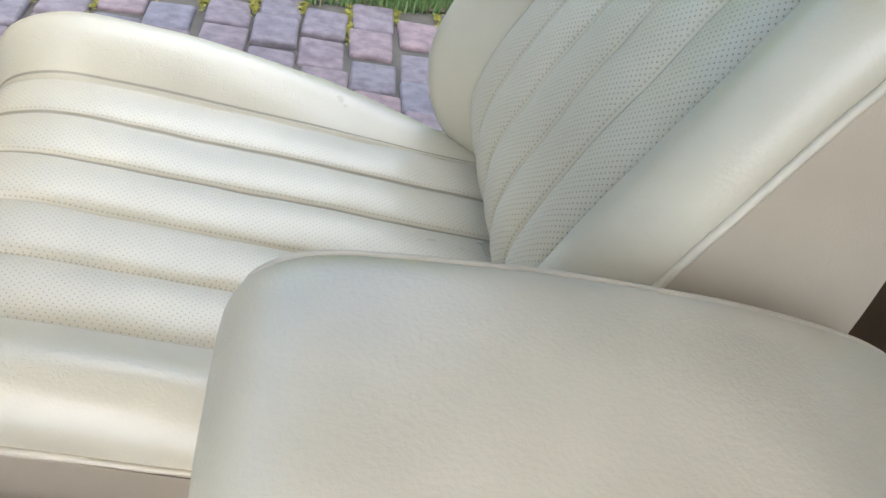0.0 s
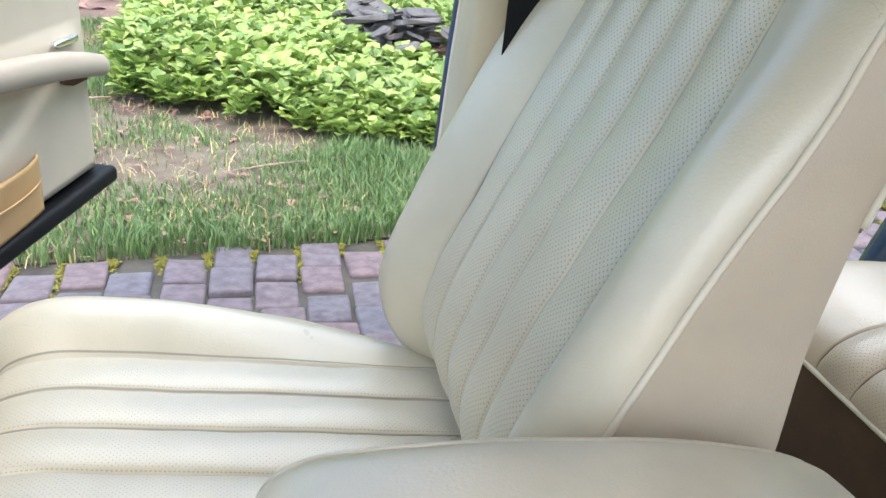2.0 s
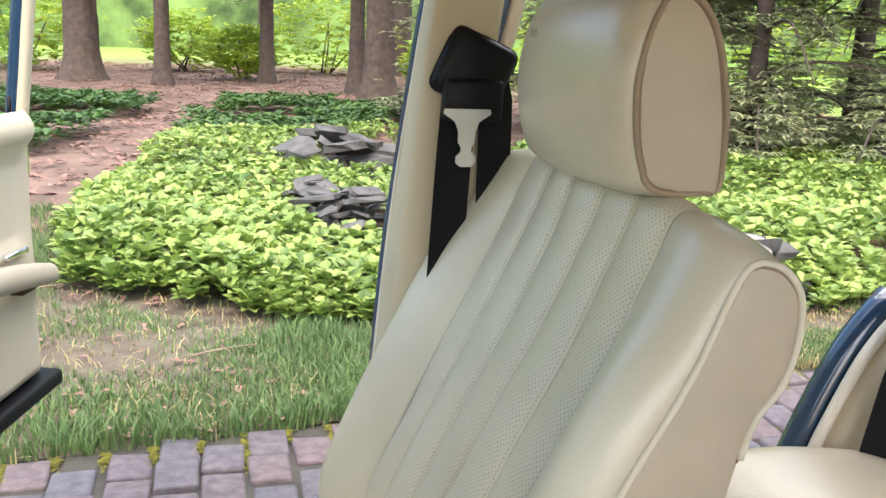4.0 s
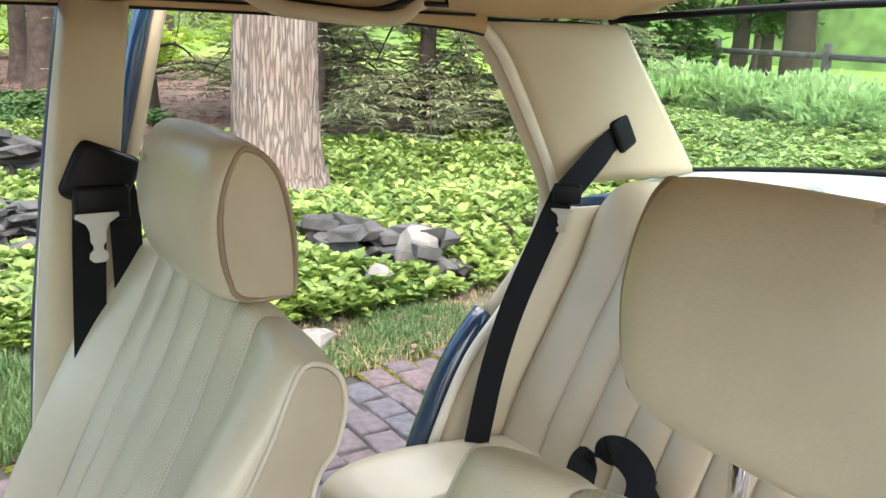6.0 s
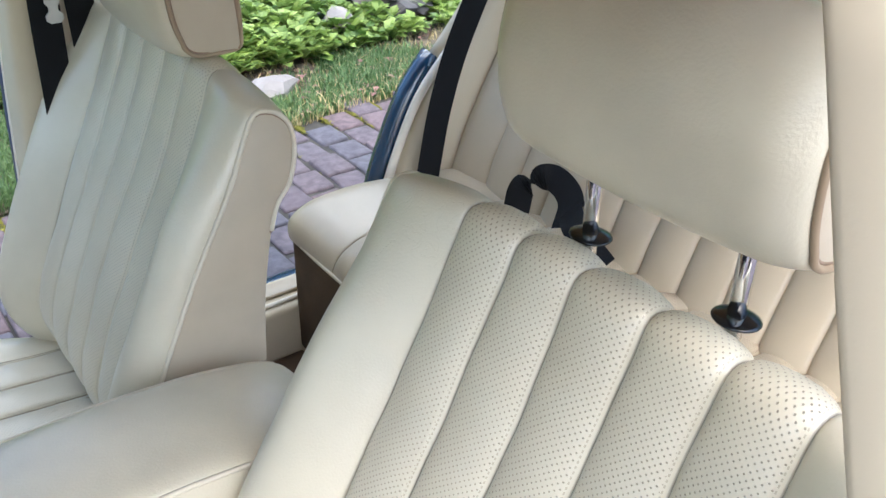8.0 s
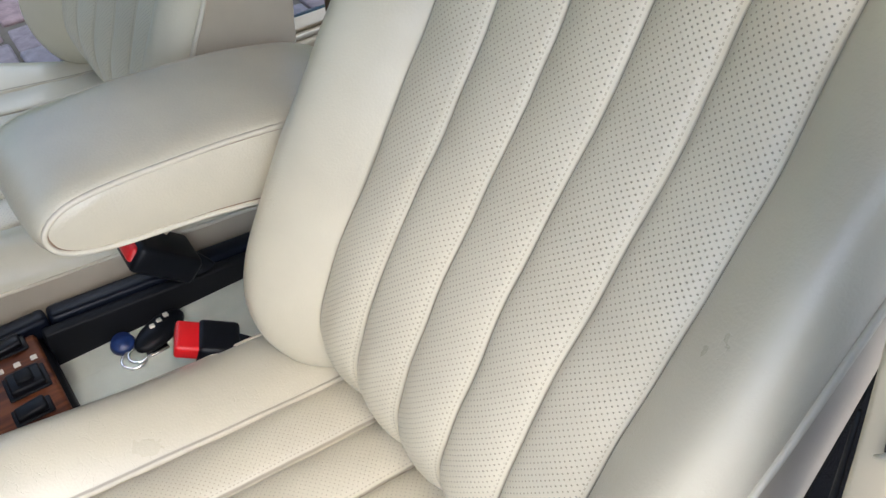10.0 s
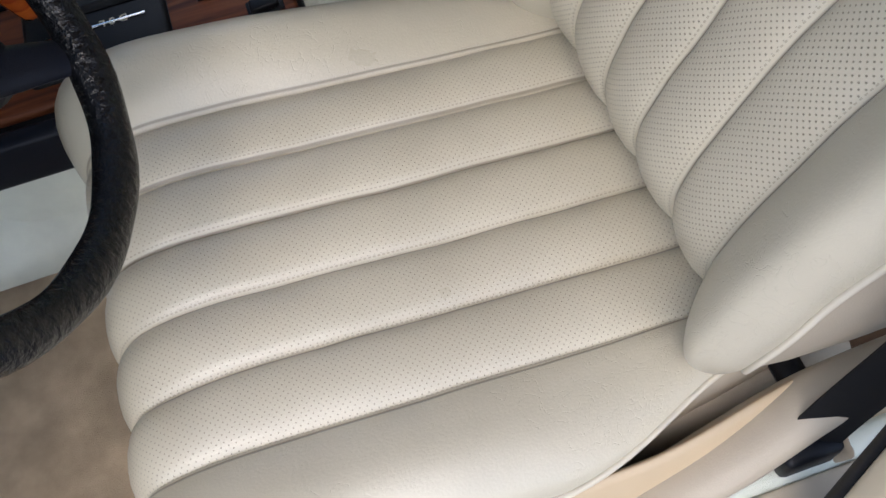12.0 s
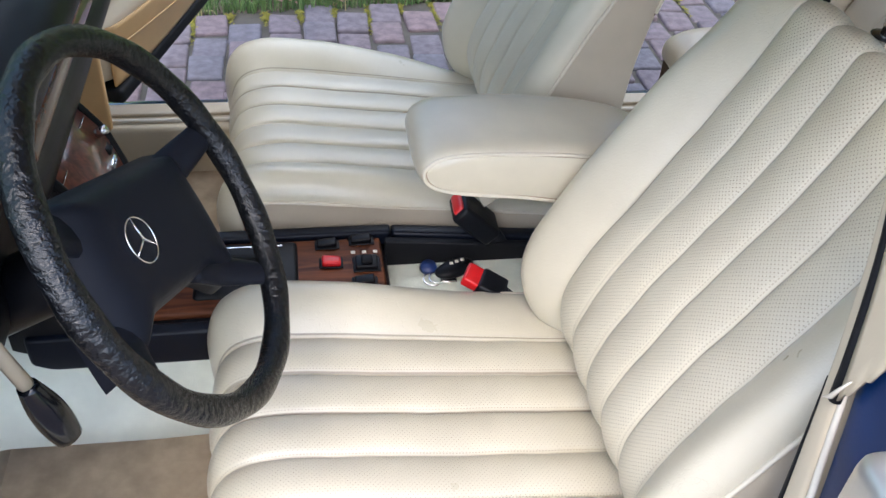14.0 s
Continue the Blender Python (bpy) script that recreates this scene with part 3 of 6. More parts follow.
part("base_panel", box((0.440, -0.62, 0.27), (0.60, 0.62, 0.523), 0.012), CARPET_BROWN_SHADE, rear_bench, "dark brown carpeted bench front")
tube("front_piping", spline([(0.62, 0.652, 0.540), (0.52, 0.650, 0.536), (0.465, 0.630, 0.530), (0.438, 0.58, 0.524), (0.434, 0.30, 0.522), (0.434, 0.0, 0.522), (0.434, -0.58, 0.522)], 60)[0], 0.0034, PIPING, rear_bench)

# ---- car body ----
car = thing("car", "dark blue sedan with cream interior, doors open, on brick paving", "car", kind="")


def sheet(name, rows, mat, parent, label="", thick=0.0):
    """A smooth surface through rows of points, with a thickness."""
    n, m = len(rows), len(rows[0])
    verts = [p for r in rows for p in r]
    faces = [(i * m + j, i * m + j + 1, (i + 1) * m + j + 1, (i + 1) * m + j) for i in range(n - 1) for j in range(m - 1)]
    ob = mesh_object(name, verts, faces, mat, parent, label)
    if thick:
        mod = ob.modifiers.new("thick", "SOLIDIFY")
        mod.thickness, mod.offset = thick, 0.0
    return ob


# tan shield along the outer flank of the driver seat
rows = []
for t in np.linspace(0, 1, 30):
    x = -0.42 + 0.58 * t
    top = 0.452 + 0.012 * smooth((x + 0.10) / 0.16) - 0.02 * smooth((-0.25 - x) / 0.15)
    low = top - 0.020 - 0.075 * math.sin(math.pi * min(1.0, 0.25 + 0.75 * t)) ** 0.8 * (1 - smooth((x - 0.02) / 0.12))
    lie = -0.616 + 0.026 * smooth((x + 0.10) / 0.22)
    rows.append([(x, lie + 0.356 - 0.026 * math.sin(math.pi * 0.62 * v), top + (low - top) * v) for v in np.linspace(0, 1, 10)])
sheet("side_shield", rows, POCKET_PALE, driver_seat, "tan curved seat side shield", 0.004)
# carpet edge and pale sill carpet beside it
part("carpet_edge", box((-0.06, -0.035, -0.006), (0.06, 0.030, 0.006), 0.005, 2, Matrix.Translation((0.045, -0.612, 0.372)) @ Matrix.Rotation(radians(-8), 4, "Z") @ Matrix.Rotation(radians(-16), 4, "Y")), CARPET, car, "frayed beige carpet edge")
tube("sill_carpet", [(-0.30, -0.640, 0.374), (-0.05, -0.642, 0.376), (0.16, -0.640, 0.378)], 0.014, CARPET_PALE, car, "pale carpet roll on the sill", sides=12)
part("track_cover", box((-0.30, -0.632, 0.262), (0.22, -0.600, 0.345), 0.004), RUBBER, car, "black seat track cover")


def roof_rows(z0, inset):
    rows = []
    for x, zc, w in ((-0.62, 1.30, 0.55), (-0.45, 1.35, 0.59), (-0.2, 1.385, 0.605), (0.1, 1.395, 0.61), (0.45, 1.395, 0.61), (0.75, 1.392, 0.605), (0.90, 1.396, 0.598), (1.045, 1.398, 0.590)):
        rows.append([(x, (w - inset - (0.065 if k < 0 else 0.012)) * k, zc + z0 - 0.022 - 0.016 * k - 0.035 * abs(k) ** 16) for k in np.linspace(-1, 1, 25)])
    return rows


sheet("headliner", roof_rows(-0.004, 0.0), HEADLINER, car, "beige fabric roof lining")
sheet("roof_panel", roof_rows(0.045, -0.035), PAINT, car, "dark blue painted roof")

# side frames over the doors: ribbed section from the inner lip to the gutter
RAIL = [(0.600, 1.356), (0.598, 1.340), (0.603, 1.329), (0.611, 1.327), (0.617, 1.333), (0.620, 1.341), (0.625, 1.340), (0.629, 1.346), (0.626, 1.354),
        (0.631, 1.358), (0.638, 1.357), (0.643, 1.364), (0.639, 1.373), (0.642, 1.380), (0.650, 1.381), (0.654, 1.389), (0.647, 1.398), (0.62, 1.412)]
RAIL_X = [(-0.66, -0.085, -0.05), (-0.55, -0.04, -0.022), (-0.42, -0.016, -0.01), (-0.25, 0.0, 0.0), (0.1, 0.008, 0.005), (0.45, 0.006, 0.004), (0.64, -0.002, 0.002), (0.705, -0.010, 0.0)]
SHIFT = {-1: (0, 0.054, 0.004), 1: (0, -0.012, -0.030)}
for side in (-1, 1):
    prof, _ = spline(RAIL, 60)
    rows = [[(x, side * (y + dy), z + dz) for y, z in prof] for x, dz, dy in RAIL_X]
    rows = np.array(rows)
    fine = []
    for k in range(rows.shape[1]):
        fine.append(spline(rows[:, k], 40)[0])
    fine = np.transpose(np.array(fine), (1, 0, 2))
    rail = sheet("roof_rail", [list(r + np.array(SHIFT[side])) for r in fine], PAINT if side < 0 else HEADLINER, car, "roof rail with gutter over the doors")
    tube("door_seal", [tuple(r[11] + np.array(SHIFT[side])) for r in fine], 0.0052 if side < 0 else 0.003, RUBBER, rail, "rubber door seal")


# pillars: sections that follow the lean of the side
def post(name, stations, mat, parent, label="", round_r=0.012):
    """A column through stations of (z, x0, x1, y0, y1) with rounded corners."""
    verts, faces, ring = [], [], 20
    st = np.array(stations, float)
    zz = np.linspace(st[0, 0], st[-1, 0], 16)
    for z in zz:
        x0, x1, y0, y1 = [np.interp(z, st[:, 0], st[:, k]) for k in (1, 2, 3, 4)]
        cx, cy, hx, hy = (x0 + x1) / 2, (y0 + y1) / 2, abs(x1 - x0) / 2, abs(y1 - y0) / 2
        for k in range(ring):
            w = 2 * math.pi * (k + 0.5) / ring
            c, sn = math.cos(w), math.sin(w)
            verts.append((cx + hx * math.copysign(abs(c) ** 0.35, c), cy + hy * math.copysign(abs(sn) ** 0.35, sn), z))
    for i in range(len(zz) - 1):
        for k in range(ring):
            l = (k + 1) % ring
            faces.append((i * ring + k, i * ring + l, (i + 1) * ring + l, (i + 1) * ring + k))
    faces.append(tuple(range(ring))[::-1])
    faces.append(tuple((len(zz) - 1) * ring + k for k in range(ring)))
    return mesh_object(name, verts, faces, mat, parent, label)


def door_pillar(side, zs, front, deep, ys, outer):
    """Trim between the heights zs: front edges, depths and the two sides of the beige strip; outer: how far the painted jamb reaches."""
    inner = post("b_pillar", [(z, f, f + w, side * y[0], side * y[1]) for z, f, w, y in zip(zs, front, deep, ys)], TRIM, car, "beige trimmed door pillar")
    post("jamb", [(z, f + 0.004, f + 0.012 + w, side * (y[1] + 0.003), side * o) for z, f, w, y, o in zip(zs, front, deep, ys, outer)], PAINT_JAMB, inner, "dark blue painted door jamb")
    tube("pillar_seal", spline([(f + 0.005, side * (y[1] + 0.001), z) for z, f, y in zip(zs, front, ys)], 30)[0], np.linspace(0.0042, 0.0018, 30), SEAL, inner, "cream rubber edge seal")
    return inner


door_pillar(1, (0.38, 0.85, 1.12, 1.31), (0.012, 0.043, 0.060, 0.074), (0.13, 0.11, 0.085, 0.075), ((0.69, 0.775), (0.655, 0.745), (0.612, 0.672), (0.560, 0.607)), (0.80, 0.795, 0.715, 0.640))
dz = (0.38, 0.77, 0.86, 0.93, 1.055, 1.19, 1.27, 1.335)
dy = ((0.700, 0.724), (0.664, 0.690), (0.655, 0.677), (0.647, 0.666), (0.628, 0.647), (0.582, 0.607), (0.557, 0.584), (0.536, 0.556))
driver_pillar = door_pillar(-1, dz, (0.024,) * 8, (0.06, 0.05, 0.045, 0.04, 0.032, 0.028, 0.026, 0.026), dy, (0.82, 0.815, 0.81, 0.80, 0.745, 0.690, 0.665, 0.645))
# black tube drawn as the shadow in the gap between seat and pillar
tube("shadow_gap", spline([(0.030, -y[0] + 0.004, z) for z, y in zip(dz[:5], dy)], 24)[0][:19], np.linspace(0.0080, 0.0012, 19), RUBBER, driver_pillar, "black strip for the shadow in the gap beside the pillar")
# black gasket and pale cover that end above the striker
tube("jamb_gasket", spline([(0.024, -0.668, 0.908), (0.024, -0.664, 0.945), (0.024, -0.655, 1.000), (0.024, -0.645, 1.045), (0.024, -0.628, 1.10), (0.024, -0.612, 1.15)], 24)[0], np.linspace(0.0055, 0.0045, 24), RUBBER, driver_pillar, "black rubber gasket")
cover = [[(0.021 - 0.002 * v, -np.interp(z, (0.90, 0.945, 1.0, 1.045, 1.15), (0.676, 0.670, 0.661, 0.651, 0.618)) - 0.034 * v, z + (0.080 * v + 0.004 * math.sin(v * 19)) * (1 - u)) for v in np.linspace(0, 1, 10)]
         for u, z in zip(np.linspace(0, 1, 8), np.linspace(0.914, 1.11, 8))]
sheet("pillar_cover", cover, TRIM, driver_pillar, "pale pillar cover with a torn lower end", 0.003)
tube("seal_tip", [(0.018, -0.662, 0.906), (0.018, -0.669, 0.914), (0.018, -0.674, 0.928), (0.018, -0.680, 0.942)], [0.0006, 0.0022, 0.0014, 0.0008], SEAL, driver_pillar, "torn end of the white seal")
striker = part("striker", box((-0.030, -0.835, 0.86), (0.030, -0.752, 0.970), 0.016, 4), STEEL, driver_pillar, "silver door striker block")

# sills, floor, tunnel, front and rear bulkheads
for side in (-1, 1):
    s0, s1 = (0.61, 0.72) if side > 0 else (-0.72, -0.61)
    sill = part("sill", box((-0.95, s0, 0.24), (0.62, s1, 0.375), 0.012), TRIM, car, "beige door sill")
    part("sill_strip", box((-0.93, side * 0.675 - 0.02, 0.376), (0.60, side * 0.675 + 0.02, 0.384), 0.003), VINYL, sill, "ribbed beige sill strip")
    tube("sill_piping", [(-0.93, side * 0.632, 0.379), (0.60, side * 0.632, 0.379)], 0.005, SEAL, sill)
    part("rocker", box((-0.98, side * 0.75 - 0.03, 0.18), (0.66, side * 0.75 + 0.03, 0.35), 0.015), PAINT, sill, "dark blue rocker panel")
part("floor_carpet", box((-1.02, -0.62, 0.225), (0.50, 0.62, 0.262), 0.006), CARPET, car, "beige floor carpet")
# thin dark sheet over the beige carpet, drawn for the shade in the footwell
part("rear_floor_shade", box((0.17, -0.60, 0.2615), (0.44, 0.605, 0.272), 0.005), CARPET_BROWN_SHADE, car, "dark brown sheet for the shade on the rear floor")
tun = [[(x, y * float(np.interp(x, (-0.95, -0.55), (1.0, 0.60))), z + (0.05 if x < -0.75 else 0)) for y, z in ((-0.19, 0.262), (-0.165, 0.30), (-0.14, 0.365), (-0.105, 0.41), (-0.05, 0.425), (0.05, 0.425), (0.105, 0.41), (0.14, 0.365), (0.165, 0.30), (0.19, 0.262))] for x in (-1.0, -0.8, -0.6, -0.3, 0.0, 0.3, 0.46)]
sheet("tunnel_carpet", tun[::-1], CARPET_PALE, car, "pale carpet over the centre tunnel", 0.006)
part("bulkhead", box((-1.06, -0.72, 0.24), (-1.02, 0.72, 0.95), 0.01), CARPET_PALE, car, "pale carpeted bulkhead")
part("toe_board", box((-0.20, -0.62, -0.01), (0.20, 0.62, 0.01), 0.004, m=Matrix.Translation((-0.93, 0, 0.38)) @ Matrix.Rotation(radians(50), 4, "Y")), CARPET, car)
sheet("rear_shelf", [[((1.09 * (1 - v) + (1.268 + 0.20 * (1 - k * k)) * v), 0.632 * k, 1.010 + (0.018 + 0.044 * (1 - k * k)) * v) for k in np.linspace(-1, 1, 17)] for v in np.linspace(0, 1, 8)], SHELF, car, "white perforated rear shelf", 0.008)
part("rear_bulkhead", box((1.20, -0.68, 0.24), (1.23, 0.68, 0.98), 0.006), BLACK, car)
part("trunk_lid", box((1.50, -0.72, 0.90), (2.05, 0.72, 0.955), 0.03, 4), PAINT, car, "dark blue trunk lid")
part("boot_tub", box((1.24, -0.74, 0.30), (2.06, 0.74, 0.88), 0.04, 4), PAINT, car)

# rear quarter: inner trim, pillar with belt slot, painted door opening
for side in (-1, 1):
    rows = []
    for t in np.linspace(0, 1, 13):
        z = 1.310 - 0.285 * t
        xf = 0.722 + 0.218 * t ** 0.75
        xb = 0.966 + 0.294 * t
        yy = 0.592 + 0.050 * t
        rows.append([(xf - 0.01, side * (yy + 0.035), z), (xf, side * (yy + 0.012), z), (xf + 0.02, side * yy, z), ((xf + xb) / 2, side * (yy - 0.012), z), (xb, side * (yy - 0.03), z), (xb + 0.02, side * (yy - 0.02), z)])
    cp = sheet("c_pillar", rows if side > 0 else rows[::-1], TRIM, car, "beige trimmed rear pillar with belt slot", 0.008)
    arch = [(0.690, 1.306), (0.735, 1.284), (0.790, 1.222), (0.872, 1.110), (0.932, 1.020), (0.945, 0.960), (0.915, 0.880), (0.845, 0.795), (0.765, 0.705), (0.708, 0.590), (0.676, 0.50), (0.652, 0.40), (0.63, 0.30)]
    lean = lambda z: 0.600 + 0.060 * min(1.0, (1.306 - z) / 0.35)
    ap = spline(arch, 40)[0]
    tube("opening_edge", [(x, side * (lean(z) + 0.035), z) for x, z in ap[:23]], 0.014, TRIM, cp, "beige door opening edge")
    tube("opening_edge", [(x, side * (lean(z) + 0.045), z) for x, z in ap[22:]], 0.024, PAINT, cp, "dark blue door opening edge")
    tube("opening_seal", [(x + 0.004, side * (lean(z) + 0.012), z) for x, z in ap], 0.010, SEAL, cp)
    rowsq = [[(x + 0.01, side * (lean(z) + 0.01), z), (x + 0.04, side * (lean(z) - 0.015), z), (x + 0.16, side * (lean(z) - 0.03), z), (x + 0.45, side * (lean(z) - 0.03), z)] for x, z in ap[14:]]
    sheet("quarter_trim", rowsq if side > 0 else rowsq[::-1], TRIM, cp, "beige quarter trim", 0.006)
    rowso = [[(x, side * (lean(z) + 0.04), z), (x + 0.25, side * (lean(z) + 0.08), z), (x + 0.8, side * (lean(z) + 0.08), z), (2.0, side * (lean(z) + 0.05), min(z, 0.95))] for x, z in ap[14:]]
    sheet("rear_fender", rowso, PAINT, cp, "dark blue rear fender", 0.004)

# rear window
RW = [(0.976, 0.592, 1.318), (1.120, 0.610, 1.155), (1.262, 0.624, 1.034)]
glass_rows = [[(x + 0.20 * (1 - k * k), y * k, z + 0.046 * (1 - k * k)) for k in np.linspace(-1, 1, 15)] for x, y, z in spline(RW, 9)[0]]
rw = thing("rear_window", "curved rear window glass with black rubber seal", "window", kind="structure")
mesh_glass = sheet("pane", glass_rows, GLASS, rw)
mesh_glass.visible_shadow = False
loop = [glass_rows[i][0] for i in range(9)] + glass_rows[-1][1:] + [glass_rows[i][-1] for i in range(7, -1, -1)] + glass_rows[0][-2:0:-1]
tube("window_seal", loop, 0.0065, RUBBER, rw, closed=True)

for side in (-1, 1):
    tube("lining_bead", spline([(0.68, side * 0.598, 1.312), (0.78, side * 0.590, 1.310), (0.90, side * 0.580, 1.310), (1.0, side * 0.575, 1.304)], 20)[0], 0.0035, RUBBER, car, "dark lining bead")
    tube("lining_bead", [(x, 0.586 if side > 0 else -0.530, (1.316 if side > 0 else 1.346) + (0 if x > -0.3 else -0.03)) for x in np.linspace(-0.45, 0.68, 30)], 0.0022, RUBBER, car, "dark lining bead")
grille = thing("speaker_grille", "round pale slotted speaker grille on the rear shelf", "speaker")
for k in range(7):
    r = 0.012 + 0.010 * k
    tube("ring", [(1.20 + r * math.cos(2 * math.pi * j / 36), 0.36 + r * math.sin(2 * math.pi * j / 36), 1.0385 + 0.12 * r * math.cos(2 * math.pi * j / 36)) for j in range(36)], 0.0030, SHELF, grille, closed=True, sides=6)
bm = bmesh.new()
bmesh.ops.create_cone(bm, cap_ends=True, segments=40, radius1=0.080, radius2=0.078, depth=0.004)
bm.transform(Matrix.Translation((1.20, 0.36, 1.036)) @ Matrix.Rotation(radians(-7), 4, "Y"))
part("backing", bm, SHELF, grille)

# windscreen frame and dash closing
for side in (-1, 1):
    post("a_pillar", [(0.90, -1.02, -0.96, side * 0.66, side * 0.71), (1.32, -0.68, -0.62, side * 0.55, side * 0.60)], TRIM, car, "beige windscreen pillar")

# unseen pane, added so that less light reaches the backrests
windscreen = thing("windscreen", "unseen curved windscreen pane added to dim the front light", "window", kind="structure")
sheet("pane", [[(-1.00 + 0.345 * v - 0.08 * (1 - k * k), (0.68 - 0.11 * v) * k, 0.945 + 0.385 * v) for k in np.linspace(-1, 1, 15)] for v in np.linspace(0, 1, 7)], WINDSCREEN_DIMMER, windscreen)

# ---- dashboard ----
dash = thing("dashboard", "black dashboard with walnut trim and centre stack", "dashboard")
DASH = [(-1.02, 0.93), (-0.92, 0.955), (-0.82, 0.945), (-0.775, 0.915), (-0.77, 0.88), (-0.79, 0.86), (-0.795, 0.80), (-0.79, 0.76), (-0.81, 0.72), (-0.90, 0.70), (-1.10, 0.70)]
dp, _ = spline([(x + 0.13, z) for x, z in DASH], 60)
sheet("dash_top", [[(x, y, z) for x, z in dp] for y in np.linspace(-0.68, 0.68, 12)], BLACK, dash, "black padded dash top", 0.004)
part("wood_strip", box((-0.672, -0.17, 0.808), (-0.654, 0.66, 0.846), 0.006), WOOD, dash, "walnut veneer dash strip")
part("instrument_binnacle", box((-0.80, -0.56, 0.74), (-0.668, -0.19, 0.925), 0.02, 4), BLACK, dash, "black instrument binnacle")

def strap(name, points, width, mat, parent=None, label="", across=(1, 0, 0)):
    """A flat band along a curve; across is the way of its width."""
    p = spline(points, 40)[0]
    a = np.array(across, float)
    tan = np.gradient(p, axis=0)
    verts, faces = [], []
    for q, t in zip(p, tan):
        t = t / np.linalg.norm(t)
        w = a - t * a.dot(t)
        w /= np.linalg.norm(w)
        n = np.cross(t, w)
        for k, h in ((-1, -1), (1, -1), (1, 1), (-1, 1)):
            verts.append(q + w * k * width / 2 + n * h * 0.0009)
    for i in range(len(p) - 1):
        for k in range(4):
            l = (k + 1) % 4
            faces.append((i * 4 + k, i * 4 + l, i * 4 + 4 + l, i * 4 + 4 + k))
    faces += [(0, 1, 2, 3), tuple(len(verts) - 4 + k for k in (3, 2, 1, 0))]
    return mesh_object(name, verts, faces, mat, parent, label, smooth=False)


# centre stack: a sloping face below the wood strip
FACE = spline([(-0.700, 0.758), (-0.682, 0.744), (-0.658, 0.716), (-0.640, 0.688), (-0.617, 0.617), (-0.602, 0.545), (-0.590, 0.470)], 60)[0]


def face(s, y, h=0.0):
    """A point of the sloping face: s runs down it from 0 to 1, h stands off it."""
    i = min(58, int(s * 59))
    d = FACE[i + 1] - FACE[i]
    d = d / np.linalg.norm(d)
    return (FACE[i, 0] - d[1] * h, y, FACE[i, 1] + d[0] * h)


def face_part(name, s0, s1, y0, y1, h, mat, parent, label=""):
    """A plate on the sloping face with eased edges."""
    rows = []
    for s in np.linspace(s0, s1, 14):
        e = min(1.0, (s - s0) / 0.012, (s1 - s) / 0.012)
        rows.append([face(s, y, h * max(0.0, min(e, (y - y0) / 0.003, (y1 - y) / 0.003)) - 0.001) for y in (y0, y0 + 0.0015, y0 + 0.003, (y0 + y1) / 2, y1 - 0.003, y1 - 0.0015, y1)])
    return sheet(name, rows, mat, parent, label, 0.0015)


stack = sheet("centre_column", [[face(s, y, -0.03 * max(0.0, abs(y - 0.003) / 0.102 - 0.93) / 0.07) for y in np.linspace(-0.099, 0.105, 30)] for s in np.linspace(0, 1, 40)], BLACK, dash, "black centre stack", 0.004)
for y0, y1 in ((-0.0955, -0.0905), (0.1025, 0.108)):
    part("cheek_panel", box((-0.78, y0, 0.43), (-0.606, y1, 0.60), 0.002), BLACK, stack)
    part("cheek_panel", box((-0.78, y0, 0.60), (-0.655, y1, 0.72), 0.002), BLACK, stack)
tube("radio_frame", [face(s, y, 0.003) for s, y in [(0.10, -0.085), (0.10, 0.0), (0.10, 0.085), (0.14, 0.096), (0.3, 0.097), (0.48, 0.096), (0.53, 0.085), (0.53, 0.0), (0.53, -0.085), (0.49, -0.092), (0.3, -0.093), (0.14, -0.092)]], 0.006, BLACK, stack, "black rounded radio frame", closed=True, sides=10)
radio = face_part("radio_panel", 0.12, 0.51, -0.086, 0.090, 0.004, WOOD_RED, stack, "reddish veneer radio panel")
for yy in (-0.066, 0.070):
    a, b = face(0.27, yy, 0.004), face(0.27, yy, 0.020)
    tube("knob", [a, b, face(0.27, yy, 0.0205)], [0.0075, 0.0065, 0.002], CHROME, radio, "chrome radio knob", sides=20)
    for s in (0.17, 0.40):
        face_part("slider", s, s + 0.022, yy - 0.022, yy + 0.014, 0.008, CHROME, radio, "chrome slider")
    face_part("switch", 0.33, 0.37, yy - 0.012, yy + 0.012, 0.008, BLACK, radio)
lower = face_part("wood_panel", 0.57, 0.84, -0.086, 0.090, 0.004, WOOD, stack, "walnut veneer panel")
for yy in (-0.05, 0.0, 0.055):
    tube("knob", [face(0.66, yy, 0.004), face(0.66, yy, 0.016), face(0.66, yy, 0.0165)], [0.011, 0.010, 0.002], BLACK, lower, "black control knob", sides=20)
    face_part("slider", 0.74, 0.765, yy - 0.012, yy + 0.012, 0.008, CHROME, lower, "chrome slider")
part("kick_panel", box((-0.98, 0.612, 0.27), (-0.742, 0.632, 0.62), 0.006), POCKET, car, "tan leather kick panel")

# ---- centre console ----
console = thing("centre_console", "black centre console with worn walnut plate and switches", "console")
part("console_body", box((-0.76, -0.088, 0.27), (-0.228, 0.102, 0.464), 0.014), BLACK, console)
plate = part("wood_plate", box((-0.64, -0.070, 0.458), (-0.236, 0.088, 0.476), 0.005), WOOD_WORN, console, "worn walnut veneer plate")
SLOPE = Matrix.Translation((-0.22, 0, 0.478)) @ Matrix.Rotation(radians(5.2), 4, "Y") @ Matrix.Translation((0.22, 0, -0.478))
part("side_rail", box((-0.215, 0.0905, 0.30), (0.10, 0.117, 0.481), 0.006, 3, SLOPE), NAVY_PLASTIC, console)
part("side_rail", box((-0.76, 0.0905, 0.30), (-0.217, 0.115, 0.483), 0.006, 3), NAVY_PLASTIC, console)
part("side_rail", box((-0.76, -0.104, 0.405), (0.10, -0.080, 0.472), 0.008, 3), NAVY_PLASTIC, console)
